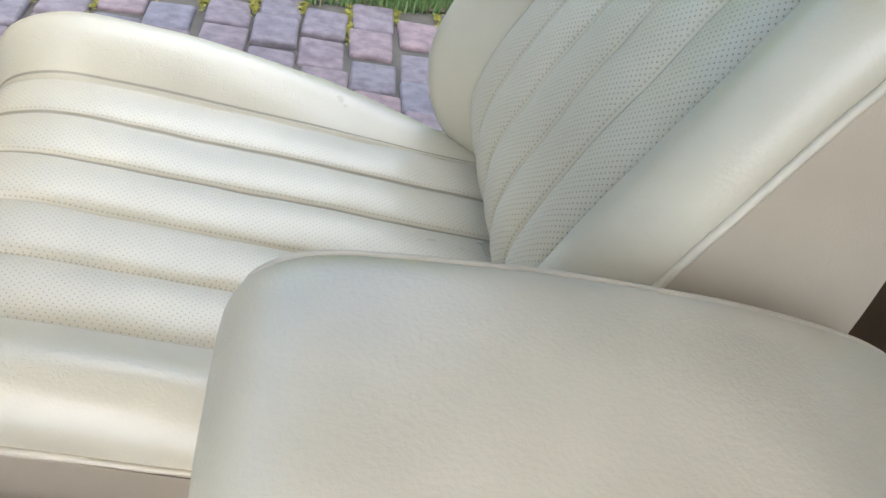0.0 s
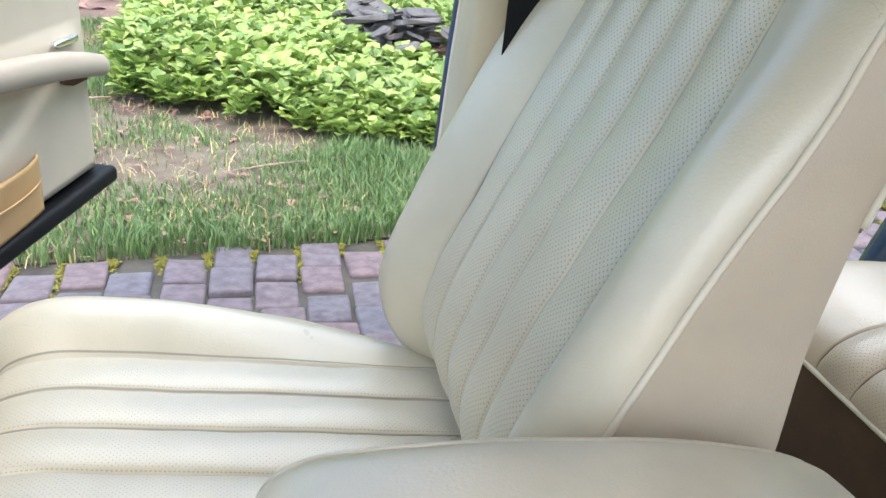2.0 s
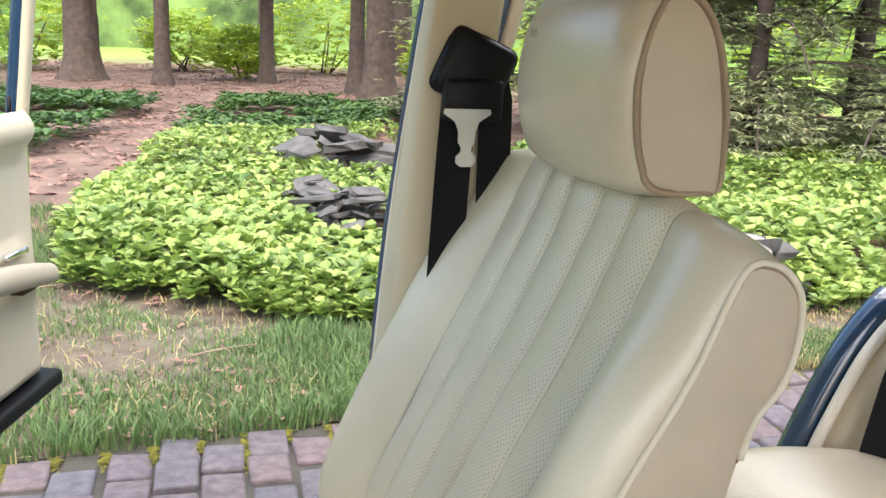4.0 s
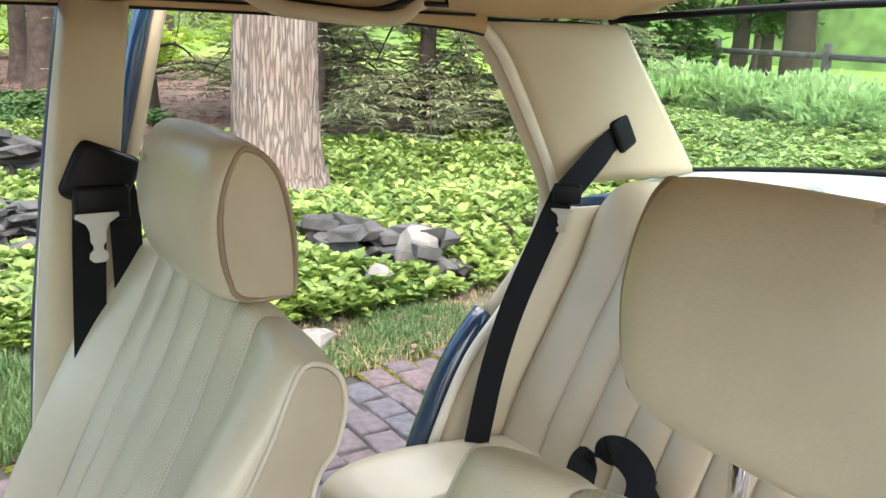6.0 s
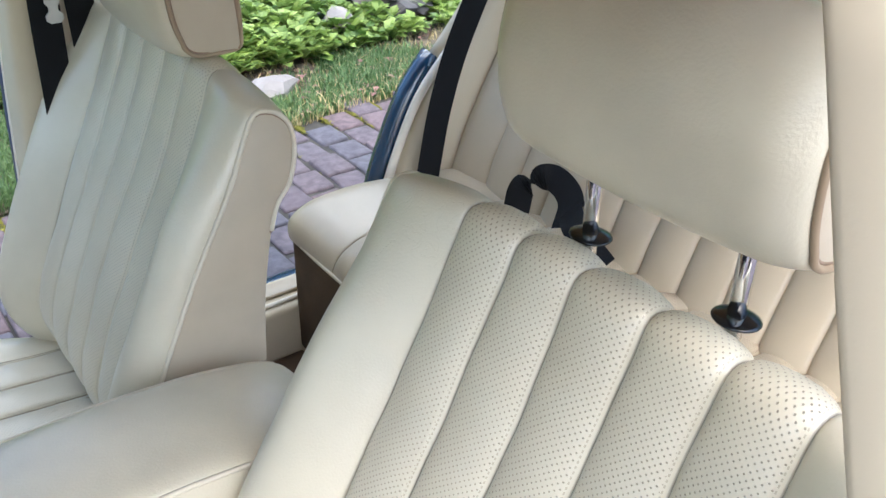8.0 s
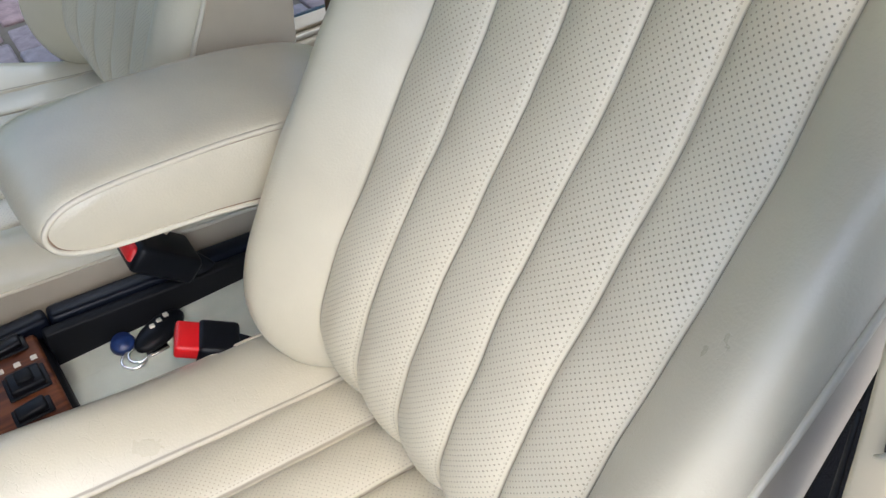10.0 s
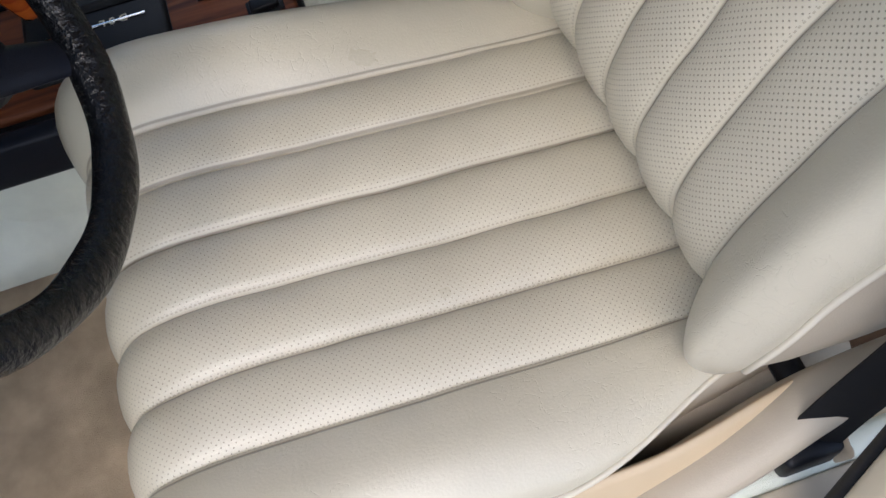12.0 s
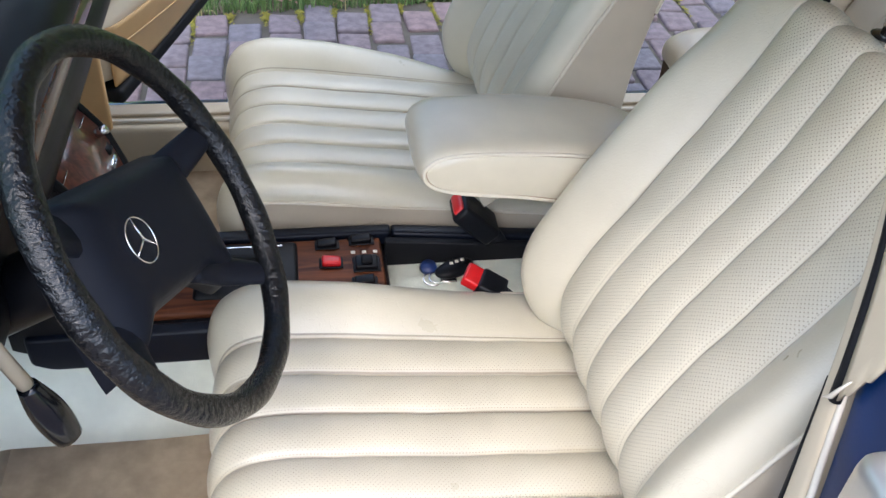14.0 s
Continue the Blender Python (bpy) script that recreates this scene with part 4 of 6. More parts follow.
part("side_carpet", box((-0.78, -0.101, 0.262), (0.08, -0.0885, 0.410), 0.004), CARPET_PALE, console, "pale carpet on the console flank")
part("tray_wall", box((-0.228, 0.074, 0.38), (0.14, 0.090, 0.474), 0.003, 2, SLOPE), RUBBER, console)
part("tray_wall", box((-0.226, -0.082, 0.38), (0.14, -0.066, 0.462), 0.003, 2, SLOPE), RUBBER, console)
part("tray_floor", box((-0.232, -0.080, 0.38), (0.12, 0.080, 0.424), 0.006), CARPET_PALE, console, "pale carpet in the open tray")
gate = part("shift_gate", box((-0.530, -0.045, 0.470), (-0.372, 0.080, 0.483), 0.008, 3), BLACK, console, "black selector gate")
part("gate_slot", box((-0.505, 0.036, 0.4835), (-0.40, 0.048, 0.4845), 0.0), RUBBER, gate)
for yy in (0.066, 0.012):
    part("gate_trim", box((-0.505, yy - 0.0016, 0.4832), (-0.395, yy + 0.0016, 0.4852), 0.0006), CHROME, gate, "chrome gate trim")
txt = bpy.data.curves.new("gate_lettering", "FONT")
txt.body, txt.size, txt.extrude, txt.align_x = "D S L", 0.014, 0.0002, "CENTER"
txt.materials.append(SEAL)
lettering = new("gate_lettering", txt)
lettering.parent = gate
lettering.matrix_world = pose(-0.43, 0.018, 0.4838, 0, 0, 180)
# selector lever of turned wood
lever = tube("selector_lever", spline([(-0.504, 0.032, 0.510), (-0.511, 0.032, 0.538), (-0.521, 0.031, 0.572), (-0.529, 0.030, 0.602), (-0.532, 0.029, 0.613)], 24)[0],
             [0.009 + 0.009 * math.sin(math.pi * min(1, 0.15 + 0.75 * k / 23)) for k in range(24)], LEVER, console, "polished orange wooden selector lever", sides=16)
tube("lever_rod", [(-0.492, 0.034, 0.478), (-0.505, 0.032, 0.513)], 0.005, CHROME, lever)


def rocker(x, y, w, d, mat, tilt):
    bm = box((-w / 2, -d / 2, 0), (w / 2, d / 2, 0.010), 0.003, 2, Matrix.Translation((x, y, 0.476)) @ Matrix.Rotation(radians(tilt), 4, "Y"))
    sw = part("switch", bm, mat, console)
    part("switch_frame", box((x - w / 2 - 0.004, y - d / 2 - 0.003, 0.475), (x + w / 2 + 0.004, y + d / 2 + 0.003, 0.4785), 0.0015), BLACK, sw)
    return sw


tagged(rocker(-0.320, 0.025, 0.030, 0.020, RED, 6), "red hazard switch")
rocker(-0.324, 0.071, 0.032, 0.017, BLACK, -7)
rocker(-0.268, 0.078, 0.034, 0.017, BLACK, -7)
rocker(-0.270, -0.024, 0.032, 0.018, BLACK, -7)
mirror = rocker(-0.264, 0.018, 0.036, 0.030, BLACK, 0)
part("toggle", box((-0.273, 0.009, 0.484), (-0.255, 0.027, 0.492), 0.003), RUBBER, mirror)
for k in range(3):
    part("pictogram", box((-0.287 + 0.018 * k, 0.046, 0.4762), (-0.280 + 0.018 * k, 0.053, 0.4772), 0.0005), SEAL, plate)

# ---- buckles and keys ----
def buckle(label, m, size=1.45, long=0.0):
    """long: how far the red button reaches back over the top."""
    m = m @ Matrix.Scale(size, 4)
    b = thing("belt_buckle", label, "buckle", "belt buckles")
    part("housing", box((-0.055, -0.024, -0.014), (0.010 - long, 0.024, 0.014), 0.006, 3, m), BLACK, b)
    part("release_button", box((0.006 - long, -0.018 - 0.15 * long, -0.007), (0.014, 0.018 + 0.15 * long, 0.009 + 0.1 * long), 0.004, 3, m), RED, b, "red release button")
    tube("stalk", [m @ Vector((-0.05, 0, 0)), m @ Vector((-0.13, 0, -0.02))], 0.008, BLACK, b, flat=1.8)
    return b


buckle("black belt buckle with red button beside the driver seat", Matrix.Translation((-0.105, -0.045, 0.492)) @ Matrix.Rotation(radians(155), 4, "Z") @ Matrix.Rotation(radians(-20), 4, "Y"), 1.0, 0.020)
buckle("black belt buckle with red button beside the passenger seat", Matrix.Translation((-0.100, 0.090, 0.526)) @ Matrix.Rotation(radians(178), 4, "Z") @ Matrix.Rotation(radians(-42), 4, "Y"), 1.3)
part_strap = thing("seat_belt", "beige buckle strap between seat and armrest", "seat belt")
strap("webbing", [(-0.07, 0.10, 0.535), (-0.03, 0.095, 0.57), (0.02, 0.085, 0.60), (0.07, 0.08, 0.60)], 0.03, VINYL, part_strap, across=(0, 0.6, 1))
tube("anchor", [(0.05, 0.08, 0.60), (0.11, 0.075, 0.56)], 0.012, BLACK, part_strap)
keys = thing("car_keys", "car key with black fob, blue tag and ring in the tray", "keys")
bm = bmesh.new()
bmesh.ops.create_uvsphere(bm, u_segments=24, v_segments=14, radius=1.0)
bm.transform(Matrix.Translation((-0.115, 0.042, 0.437)) @ Matrix.Rotation(radians(24), 4, "Z") @ Matrix.Diagonal((0.037, 0.019, 0.011, 1)))
fob = part("fob", bm, BLACK, keys, "black remote fob")
for k in range(3):
    part("fob_button", box((-0.124 + 0.010 * k, 0.040 + 0.004 * k, 0.446), (-0.118 + 0.010 * k, 0.046 + 0.004 * k, 0.4495), 0.001), SEAL, fob)
bm = bmesh.new()
bmesh.ops.create_cone(bm, cap_ends=True, segments=28, radius1=0.0150, radius2=0.0125, depth=0.008)
bm.transform(Matrix.Translation((-0.157, 0.052, 0.435)) @ Matrix.Rotation(radians(15), 4, "X"))
part("tag", bm, TAGBLUE, keys, "round dark blue tag")
for k, r in enumerate((0.015, 0.012)):
    tube("key_ring", [(-0.154 + 0.006 * k + r * math.cos(w), 0.025 + r * math.sin(w), 0.430 + 0.003 * k) for w in np.linspace(0, 6.2, 26)], 0.0016, CHROME, keys, sides=6)
part("key_blade", box((-0.141, 0.016, 0.428), (-0.114, 0.025, 0.4315), 0.001, 1), CHROME, keys)

# ---- steering wheel ----
wheel = thing("steering_wheel", "black leather four-spoke steering wheel with padded hub", "steering wheel")
WM = Matrix.Translation((-0.4945, -0.3344, 0.8469)) @ (Vector((0.8637, -0.0872, 0.4964)).normalized().to_track_quat("Z", "Y").to_matrix().to_4x4())
wheel.matrix_world = WM
ring = [(0.193 * math.cos(2 * math.pi * k / 96), 0.193 * math.sin(2 * math.pi * k / 96), 0) for k in range(96)]
tube("rim", ring, [0.0152 + 0.0007 * math.sin(k * 0.9) for k in range(96)], RIMLEATHER, wheel, "black wrinkled leather rim", sides=18, closed=True)
TURN = radians(-24)
rows = []
for u in np.linspace(-1, 1, 31):
    row = []
    for v in np.linspace(-1, 1, 31):
        k = max(abs(u), abs(v))
        x = u * (0.140 - 0.008 * v) * (1 - 0.05 * v * v) + 0.018
        y = v * (0.072 + 0.030 * smooth((abs(u) - 0.45) / 0.4) * (v < 0)) - 0.004
        row.append((x * math.cos(TURN) - y * math.sin(TURN), x * math.sin(TURN) + y * math.cos(TURN), -0.022 - 0.048 * k ** 9 + 0.006 * (1 - k * k)))
    rows.append(row)
hub_pad = sheet("hub_pad", rows, WHEELPAD, wheel, "charcoal padded hub", 0.004)
for ang in (20, -37, 160, 215):
    a = radians(ang) + TURN
    sweep = spline([(0.09 * math.cos(a), 0.09 * math.sin(a), -0.044), (0.13 * math.cos(a), 0.13 * math.sin(a), -0.036), (0.165 * math.cos(a), 0.165 * math.sin(a), -0.016), (0.195 * math.cos(a), 0.195 * math.sin(a), -0.002)], 14)[0]
    tube("spoke", sweep, np.linspace(0.026, 0.015, 14), WHEELPAD, wheel, sides=12, flat=0.45)
bm = bmesh.new()
bmesh.ops.create_uvsphere(bm, u_segments=32, v_segments=12, radius=0.034)
bm.transform(Matrix.Translation((-0.033, 0.013, -0.020)) @ Matrix.Diagonal((1, 1, 0.22, 1)))
part("boss", bm, WHEELPAD, hub_pad)
tube("badge_ring", [(0.0235 * math.cos(2 * math.pi * k / 40) - 0.033, 0.0235 * math.sin(2 * math.pi * k / 40) + 0.013, -0.0135) for k in range(40)], 0.0010, CHROME, hub_pad, "round chrome badge", closed=True)
for k in range(3):
    a = radians(90 + 120 * k) + TURN
    tube("badge_bar", [(-0.033, 0.013, -0.0115), (0.0225 * math.cos(a) - 0.033, 0.0225 * math.sin(a) + 0.013, -0.0135)], [0.0018, 0.0007], CHROME, hub_pad, sides=6)
tube("column", [(0, 0, -0.05), (0, 0, -0.30)], 0.038, BLACK, wheel, "black steering column", sides=20)
# release handle under the dash
release = thing("release_handle", "black knob on a beige rod under the dashboard", "handle")
tube("rod", [(-0.676, -0.43, 0.86), (-0.631, -0.43, 0.720)], 0.008, TRIM, release)
tube("grip", spline([(-0.634, -0.43, 0.730), (-0.629, -0.43, 0.712), (-0.621, -0.43, 0.686), (-0.614, -0.43, 0.662), (-0.611, -0.43, 0.652)], 18)[0], [0.009 + 0.009 * math.sin(math.pi * min(1, 0.05 + 0.72 * k / 17)) for k in range(18)], GLOSS_BLACK, release, "black plastic grip", sides=16)
part("bracket", box((-0.80, -0.46, 0.80), (-0.655, -0.40, 0.88), 0.008), BLACK, release)

# ---- passenger door ----
DA = radians(73.7)
DM = Matrix.Translation((-0.770, 0.700, 0)) @ Matrix.Rotation(DA, 4, "Z")
passenger_door = thing("front_door", "open front door with cream card, tan map pocket and blue frame", "")
passenger_door.parent = car
passenger_door.matrix_world = DM
# local x runs from the hinge to the free end, -y is the inner face
DL = 0.90
shell = part("door_shell", box((0.0, 0.0, 0.40), (DL, 0.075, 0.93), 0.02, 4), PAINT, passenger_door, "dark blue door shell")
card_rows = []
for z in np.linspace(0.425, 0.955, 40):
    row = []
    for x in np.linspace(0.01, DL - 0.012, 40):
        u = (x - 0.02) / (DL - 0.04)
        edge_fall = 0.02 * (max(0, abs(2 * u - 1) - 0.9) / 0.1) ** 2
        d = 0.018
        if 0.885 < z:
            d += 0.020 * math.sin(math.pi * min(1, (z - 0.885) / 0.07))
        inset = smooth((0.875 - z) / 0.012) * smooth((z - 0.70) / 0.012) * smooth((0.84 - x) / 0.02)
        d -= 0.010 * inset
        scoop = smooth((0.645 - z) / 0.02) * smooth((z - (0.54 + 0.10 * smooth((x - 0.5) / 0.3))) / 0.02) * smooth((0.80 - x) / 0.03)
        d -= 0.012 * scoop
        row.append((x, -d + edge_fall + 0.0012 * noise.noise((x * 12, z * 12, 0)), z))
    card_rows.append(row)
card = sheet("door_card", card_rows, DOORCARD, passenger_door, "cream padded door card", 0.004)
arm_pts = spline([(0.22, -0.03, 0.72), (0.40, -0.060, 0.700), (0.62, -0.064, 0.676), (0.76, -0.058, 0.652), (0.86, -0.046, 0.630), (0.892, -0.022, 0.622)], 40)[0]
tube("door_armrest", arm_pts, [0.020 * (0.6 + 0.4 * math.sin(math.pi * (0.12 + 0.76 * k / 39))) for k in range(40)], VINYL, card, "cream padded door armrest", sides=14, flat=1.3)
part("armrest_bracket", box((0.74, -0.050, 0.615), (0.80, -0.018, 0.640), 0.006), CARPET_BROWN_SHADE, card, "brown bracket below the armrest")
part("door_pull", box((0.725, -0.032, 0.684), (0.812, -0.010, 0.697), 0.005, 3), CHROME, card, "chrome door opener")
pk = []
for z in np.linspace(0.445, 0.60, 16):
    row = []
    for x in np.linspace(0.03, 0.63, 30):
        v = (z - 0.445) / 0.155
        top = 0.545 - 0.027 * smooth((x - 0.15) / 0.45)
        zz = 0.412 + (top - 0.412) * v
        swell = 0.020 + 0.038 * math.sin(math.pi * min(1.0, (x - 0.03) / 0.60)) ** 0.6 * (0.35 + 0.65 * v)
        row.append((x, -swell, zz))
    pk.append(row)
map_pocket = sheet("map_pocket", pk, POCKET, card, "tan leather map pocket", 0.005)
tube("pocket_piping", [(p[0], p[1] - 0.002, p[2] - 0.045) for p in pk[-1]], 0.0018, POCKET, map_pocket)
part("kick_rubber", box((0.02, -0.038, 0.372), (DL + 0.012, 0.02, 0.408), 0.012, 4), RUBBER, passenger_door, "black rubber lower door edge")
tube("door_seal", spline([(DL - 0.004, 0.030, 0.40), (DL + 0.002, 0.032, 0.46), (DL + 0.002, 0.034, 0.70), (DL, 0.036, 0.93)], 30)[0], 0.007, RUBBER, passenger_door)
part("door_lock", box((DL - 0.004, 0.006, 0.82), (DL + 0.016, 0.04, 0.90), 0.006), CHROME, passenger_door, "chrome door lock")
# window frame and glass, leaning inwards
frame_pts = [(0.03, 0.02, 0.94), (0.16, -0.006, 1.10), (0.36, -0.055, 1.30), (0.44, -0.065, 1.335), (0.60, -0.065, 1.345), (0.80, -0.062, 1.34), (0.845, -0.045, 1.28), (0.865, -0.015, 1.10), (DL - 0.015, 0.015, 0.94)]
fp = spline(frame_pts, 70)[0]
tube("window_frame", fp, 0.020, PAINT, passenger_door, "dark blue window frame", sides=10, flat=0.7)
tube("frame_trim", [(x * 0.985 + 0.006, y - 0.016, z - 0.006) for x, y, z in fp], 0.012, TRIM, passenger_door, "beige inner frame trim", sides=8)
gl = mesh_object("pane", [(0.05, 0.018, 0.93), (DL - 0.03, 0.018, 0.93), (0.835, -0.05, 1.32), (0.44, -0.058, 1.325)], [(0, 1, 2, 3)], GLASS, passenger_door)
gl.visible_shadow = False
tube("lock_pin", [(0.82, -0.006, 0.94), (0.82, -0.008, 0.985)], 0.004, BLACK, passenger_door)

# ---- rear door, open, seen edge on ----
rear_door = thing("rear_door", "open rear door with dark blue window frame", "")
rear_door.parent = car
rear_door.matrix_world = Matrix.Translation((0.15, 0.75, 0)) @ Matrix.Rotation(radians(74), 4, "Z")
part("door_shell", box((0.0, 0.0, 0.40), (0.66, 0.075, 0.93), 0.02, 4), PAINT, rear_door, "dark blue door shell")
part("door_card", box((0.015, -0.022, 0.42), (0.65, -0.002, 0.945), 0.012, 3), DOORCARD, rear_door, "cream door card")
rf = spline([(0.03, 0.03, 0.93), (0.035, -0.02, 1.10), (0.045, -0.065, 1.30), (0.09, -0.08, 1.335), (0.40, -0.085, 1.34), (0.50, -0.06, 1.24), (0.60, 0.01, 0.96), (0.63, 0.03, 0.93)], 70)[0]
tube("window_frame", rf, 0.022, PAINT, rear_door, "dark blue window frame", sides=10, flat=0.7)
tube("frame_trim", [(x + 0.004, y - 0.020, z - 0.004) for x, y, z in rf], 0.012, TRIM, rear_door, "beige inner frame trim")
gl = mesh_object("pane", [(0.05, 0.02, 0.93), (0.60, 0.02, 0.93), (0.40, -0.08, 1.32), (0.08, -0.075, 1.32)], [(0, 1, 2, 3)], GLASS, rear_door)
gl.visible_shadow = False


# ---- seat belts ----
def tongue(parent, m):
    """Steel buckle tongue: a forked plate with a slotted tip."""
    bm = bmesh.new()
    outline = [(-0.030, 0.030), (0.030, 0.030), (0.031, 0.024), (0.016, 0.014), (0.011, 0.002), (0.011, -0.012), (0.007, -0.018), (0.007, -0.024), (0.013, -0.030), (0.013, -0.038),
               (0.007, -0.043), (-0.007, -0.043), (-0.013, -0.038), (-0.013, -0.030), (-0.007, -0.024), (-0.007, -0.018), (-0.011, -0.012), (-0.011, 0.002), (-0.016, 0.014), (-0.031, 0.024)]
    f = bm.faces.new([bm.verts.new((x, 0, z)) for x, z in outline])
    ex = bmesh.ops.extrude_face_region(bm, geom=[f])
    for v in ex["geom"]:
        if isinstance(v, bmesh.types.BMVert):
            v.co.y += 0.003
    bmesh.ops.recalc_face_normals(bm, faces=bm.faces[:])
    bm.transform(m)
    return part("tongue", bm, STEEL, parent, "bare steel buckle tongue", smooth=False)


front_belt = thing("seat_belt", "black seat belt hanging at the beige pillar", "seat belt", "seat belts", at=(0.022, -0.012, -0.022))
strap("webbing", [(0.078, 0.620, 1.10), (0.074, 0.626, 1.00), (0.068, 0.634, 0.80), (0.058, 0.638, 0.55), (0.05, 0.645, 0.40)], 0.042, WEBBING, front_belt)
strap("webbing", [(0.098, 0.624, 1.12), (0.116, 0.622, 1.095), (0.122, 0.626, 1.06), (0.126, 0.634, 0.9), (0.126, 0.644, 0.5)], 0.040, WEBBING, front_belt)
part("guide_loop", box((0.05, 0.612, 1.075), (0.135, 0.632, 1.155), 0.012, 3, Matrix.Translation((0.09, 0, 1.115)) @ Matrix.Rotation(radians(24), 4, "Y") @ Matrix.Translation((-0.09, 0, -1.115))), BLACK, front_belt, "black belt guide")
part("stop_block", box((0.055, 0.604, 1.058), (0.125, 0.624, 1.105), 0.006, 2), BLACK, front_belt)
tongue(front_belt, Matrix.Translation((0.080, 0.596, 1.046)) @ Matrix.Scale(0.88, 4))
rear_belt = thing("seat_belt", "black seat belt from the rear pillar slot over the bench", "seat belt", "seat belts", at=(0.004, 0.040, 0.026))
strap("webbing", [(1.036, 0.572, 1.090), (0.995, 0.562, 1.066), (0.950, 0.556, 1.032), (0.905, 0.554, 0.995)], 0.046, WEBBING, rear_belt, across=(0.5, 0.2, 0.8))
strap("webbing", [(0.902, 0.556, 0.998), (0.878, 0.560, 0.945), (0.808, 0.565, 0.795), (0.766, 0.562, 0.68), (0.738, 0.555, 0.575), (0.731, 0.553, 0.545)], 0.044, WEBBING, rear_belt, across=(0.8, -0.6, 0))
part("stop_block", box((-0.025, -0.008, -0.018), (0.025, 0.008, 0.018), 0.005, 2, Matrix.Translation((0.898, 0.546, 0.992)) @ Matrix.Rotation(radians(-43), 4, "Z")), BLACK, rear_belt)
tongue(rear_belt, Matrix.Translation((0.880, 0.536, 0.950)) @ Matrix.Rotation(radians(-43), 4, "Z") @ Matrix.Rotation(radians(10), 4, "X") @ Matrix.Scale(0.62, 4))
part("slot", box((-0.022, -0.006, -0.035), (0.022, 0.010, 0.035), 0.008, 3, Matrix.Translation((1.042, 0.562, 1.093)) @ Matrix.Rotation(radians(-32), 4, "Y")), BLACK, rear_belt, "black belt slot surround")
strap("lap_webbing", [(0.83, 0.24, 0.575), (0.79, 0.22, 0.605), (0.75, 0.17, 0.610), (0.73, 0.12, 0.60), (0.71, 0.06, 0.592)], 0.047, WEBBING, rear_belt, across=(0.6, -0.4, 0.6))
strap("lap_webbing", [(0.74, 0.30, 0.580), (0.755, 0.30, 0.622), (0.79, 0.27, 0.642), (0.79, 0.22, 0.622), (0.75, 0.19, 0.592)], 0.047, WEBBING, rear_belt, across=(0.6, -0.5, 0.5))
driver_belt = thing("seat_belt", "black seat belt beside the driver seat", "seat belt", "seat belts")
strap("webbing", [(0.13, -0.636, 1.12), (0.112, -0.640, 0.95), (0.086, -0.636, 0.70), (0.062, -0.632, 0.50), (0.05, -0.634, 0.40)], 0.05, WEBBING, driver_belt, across=(1, -0.45, 0))
part("anchor_plate", box((0.025, -0.650, 0.385), (0.080, -0.625, 0.425), 0.006), BLACK, driver_belt, "black belt anchor")
part("guide_loop", box((0.095, -0.650, 1.09), (0.165, -0.628, 1.15), 0.010, 3), BLACK, driver_belt, "black belt guide")

# ---- grab handles ----
for x0, x1, lift in ((-0.34, 0.010, 0.006), (0.255, 0.575, 0.004)):
    g = thing("grab_handle", "beige plastic grab handle on the roof rail", "handle", "grab handles")
    z0 = 1.330 + lift
    grip = tube("grip", spline([(x0, 0.575, z0 + 0.004), (x0 + 0.025, 0.556, z0), (x0 + 0.07, 0.544, z0 - 0.020), (x0 + 0.12, 0.544, z0 - 0.026), (x1 - 0.10, 0.544, z0 - 0.030), (x1 - 0.05, 0.552, z0 - 0.026), (x1 - 0.02, 0.560, z0 - 0.008), (x1, 0.575, z0 - 0.004)], 48)[0], 0.0085, TRIM, g, sides=12, flat=1.3)
    tube("grip_edge", spline([(x0 + 0.01, 0.562, z0 + 0.008), (x0 + 0.07, 0.552, z0 - 0.008), (x0 + 0.13, 0.551, z0 - 0.015), (x1 - 0.10, 0.546, z0 - 0.019), (x1 - 0.03, 0.556, z0 + 0.000)], 40)[0], 0.0048, RUBBER, grip)
    for xx in (x0, x1):
        tube("mount", [(xx - 0.03, 0.562, z0 + 0.008), (xx + 0.03, 0.562, z0 + 0.008), (xx + 0.034, 0.560, z0 - 0.006), (xx - 0.03, 0.560, z0 - 0.006)], 0.0042, BLACK, g, closed=True)

# ---- outdoors: ground, paving, lawn, beds, woods ----
rng = np.random.default_rng(7)


def ground_material():
    m = material("ground_litter", (0.16, 0.10, 0.075), 1.0, vary=0.35, scale=3.0, bump=1.0, grain=40.0)
    nt = m.node_tree
    N, L = nt.nodes, nt.links
    geo = N.new("ShaderNodeNewGeometry")
    sep = N.new("ShaderNodeSeparateXYZ")
    L.new(geo.outputs["Position"], sep.inputs[0])
    nz = N.new("ShaderNodeTexNoise")
    nz.inputs["Scale"].default_value = 0.25
    L.new(geo.outputs["Position"], nz.inputs["Vector"])
    far = N.new("ShaderNodeMapRange")
    far.inputs["From Min"].default_value, far.inputs["From Max"].default_value = 27.0, 36.0
    behind = math_node(nt, "MULTIPLY_ADD", math_node(nt, "MAXIMUM", math_node(nt, "SUBTRACT", sep.outputs[0], 4.0), 0.0), 4.0, sep.outputs[1])
    L.new(math_node(nt, "MULTIPLY_ADD", nz.outputs["Fac"], 8.0, math_node(nt, "SUBTRACT", behind, 4.0)), far.inputs["Value"])
    b = N["Principled BSDF"]
    old = b.inputs["Base Color"].links[0].from_socket
    mix = N.new("ShaderNodeMix")
    mix.data_type = "RGBA"
    L.new(far.outputs[0], mix.inputs["Factor"])
    L.new(old, mix.inputs["A"])
    mix.inputs["B"].default_value = (0.22, 0.34, 0.06, 1)
    L.new(mix.outputs["Result"], b.inputs["Base Color"])
    return m


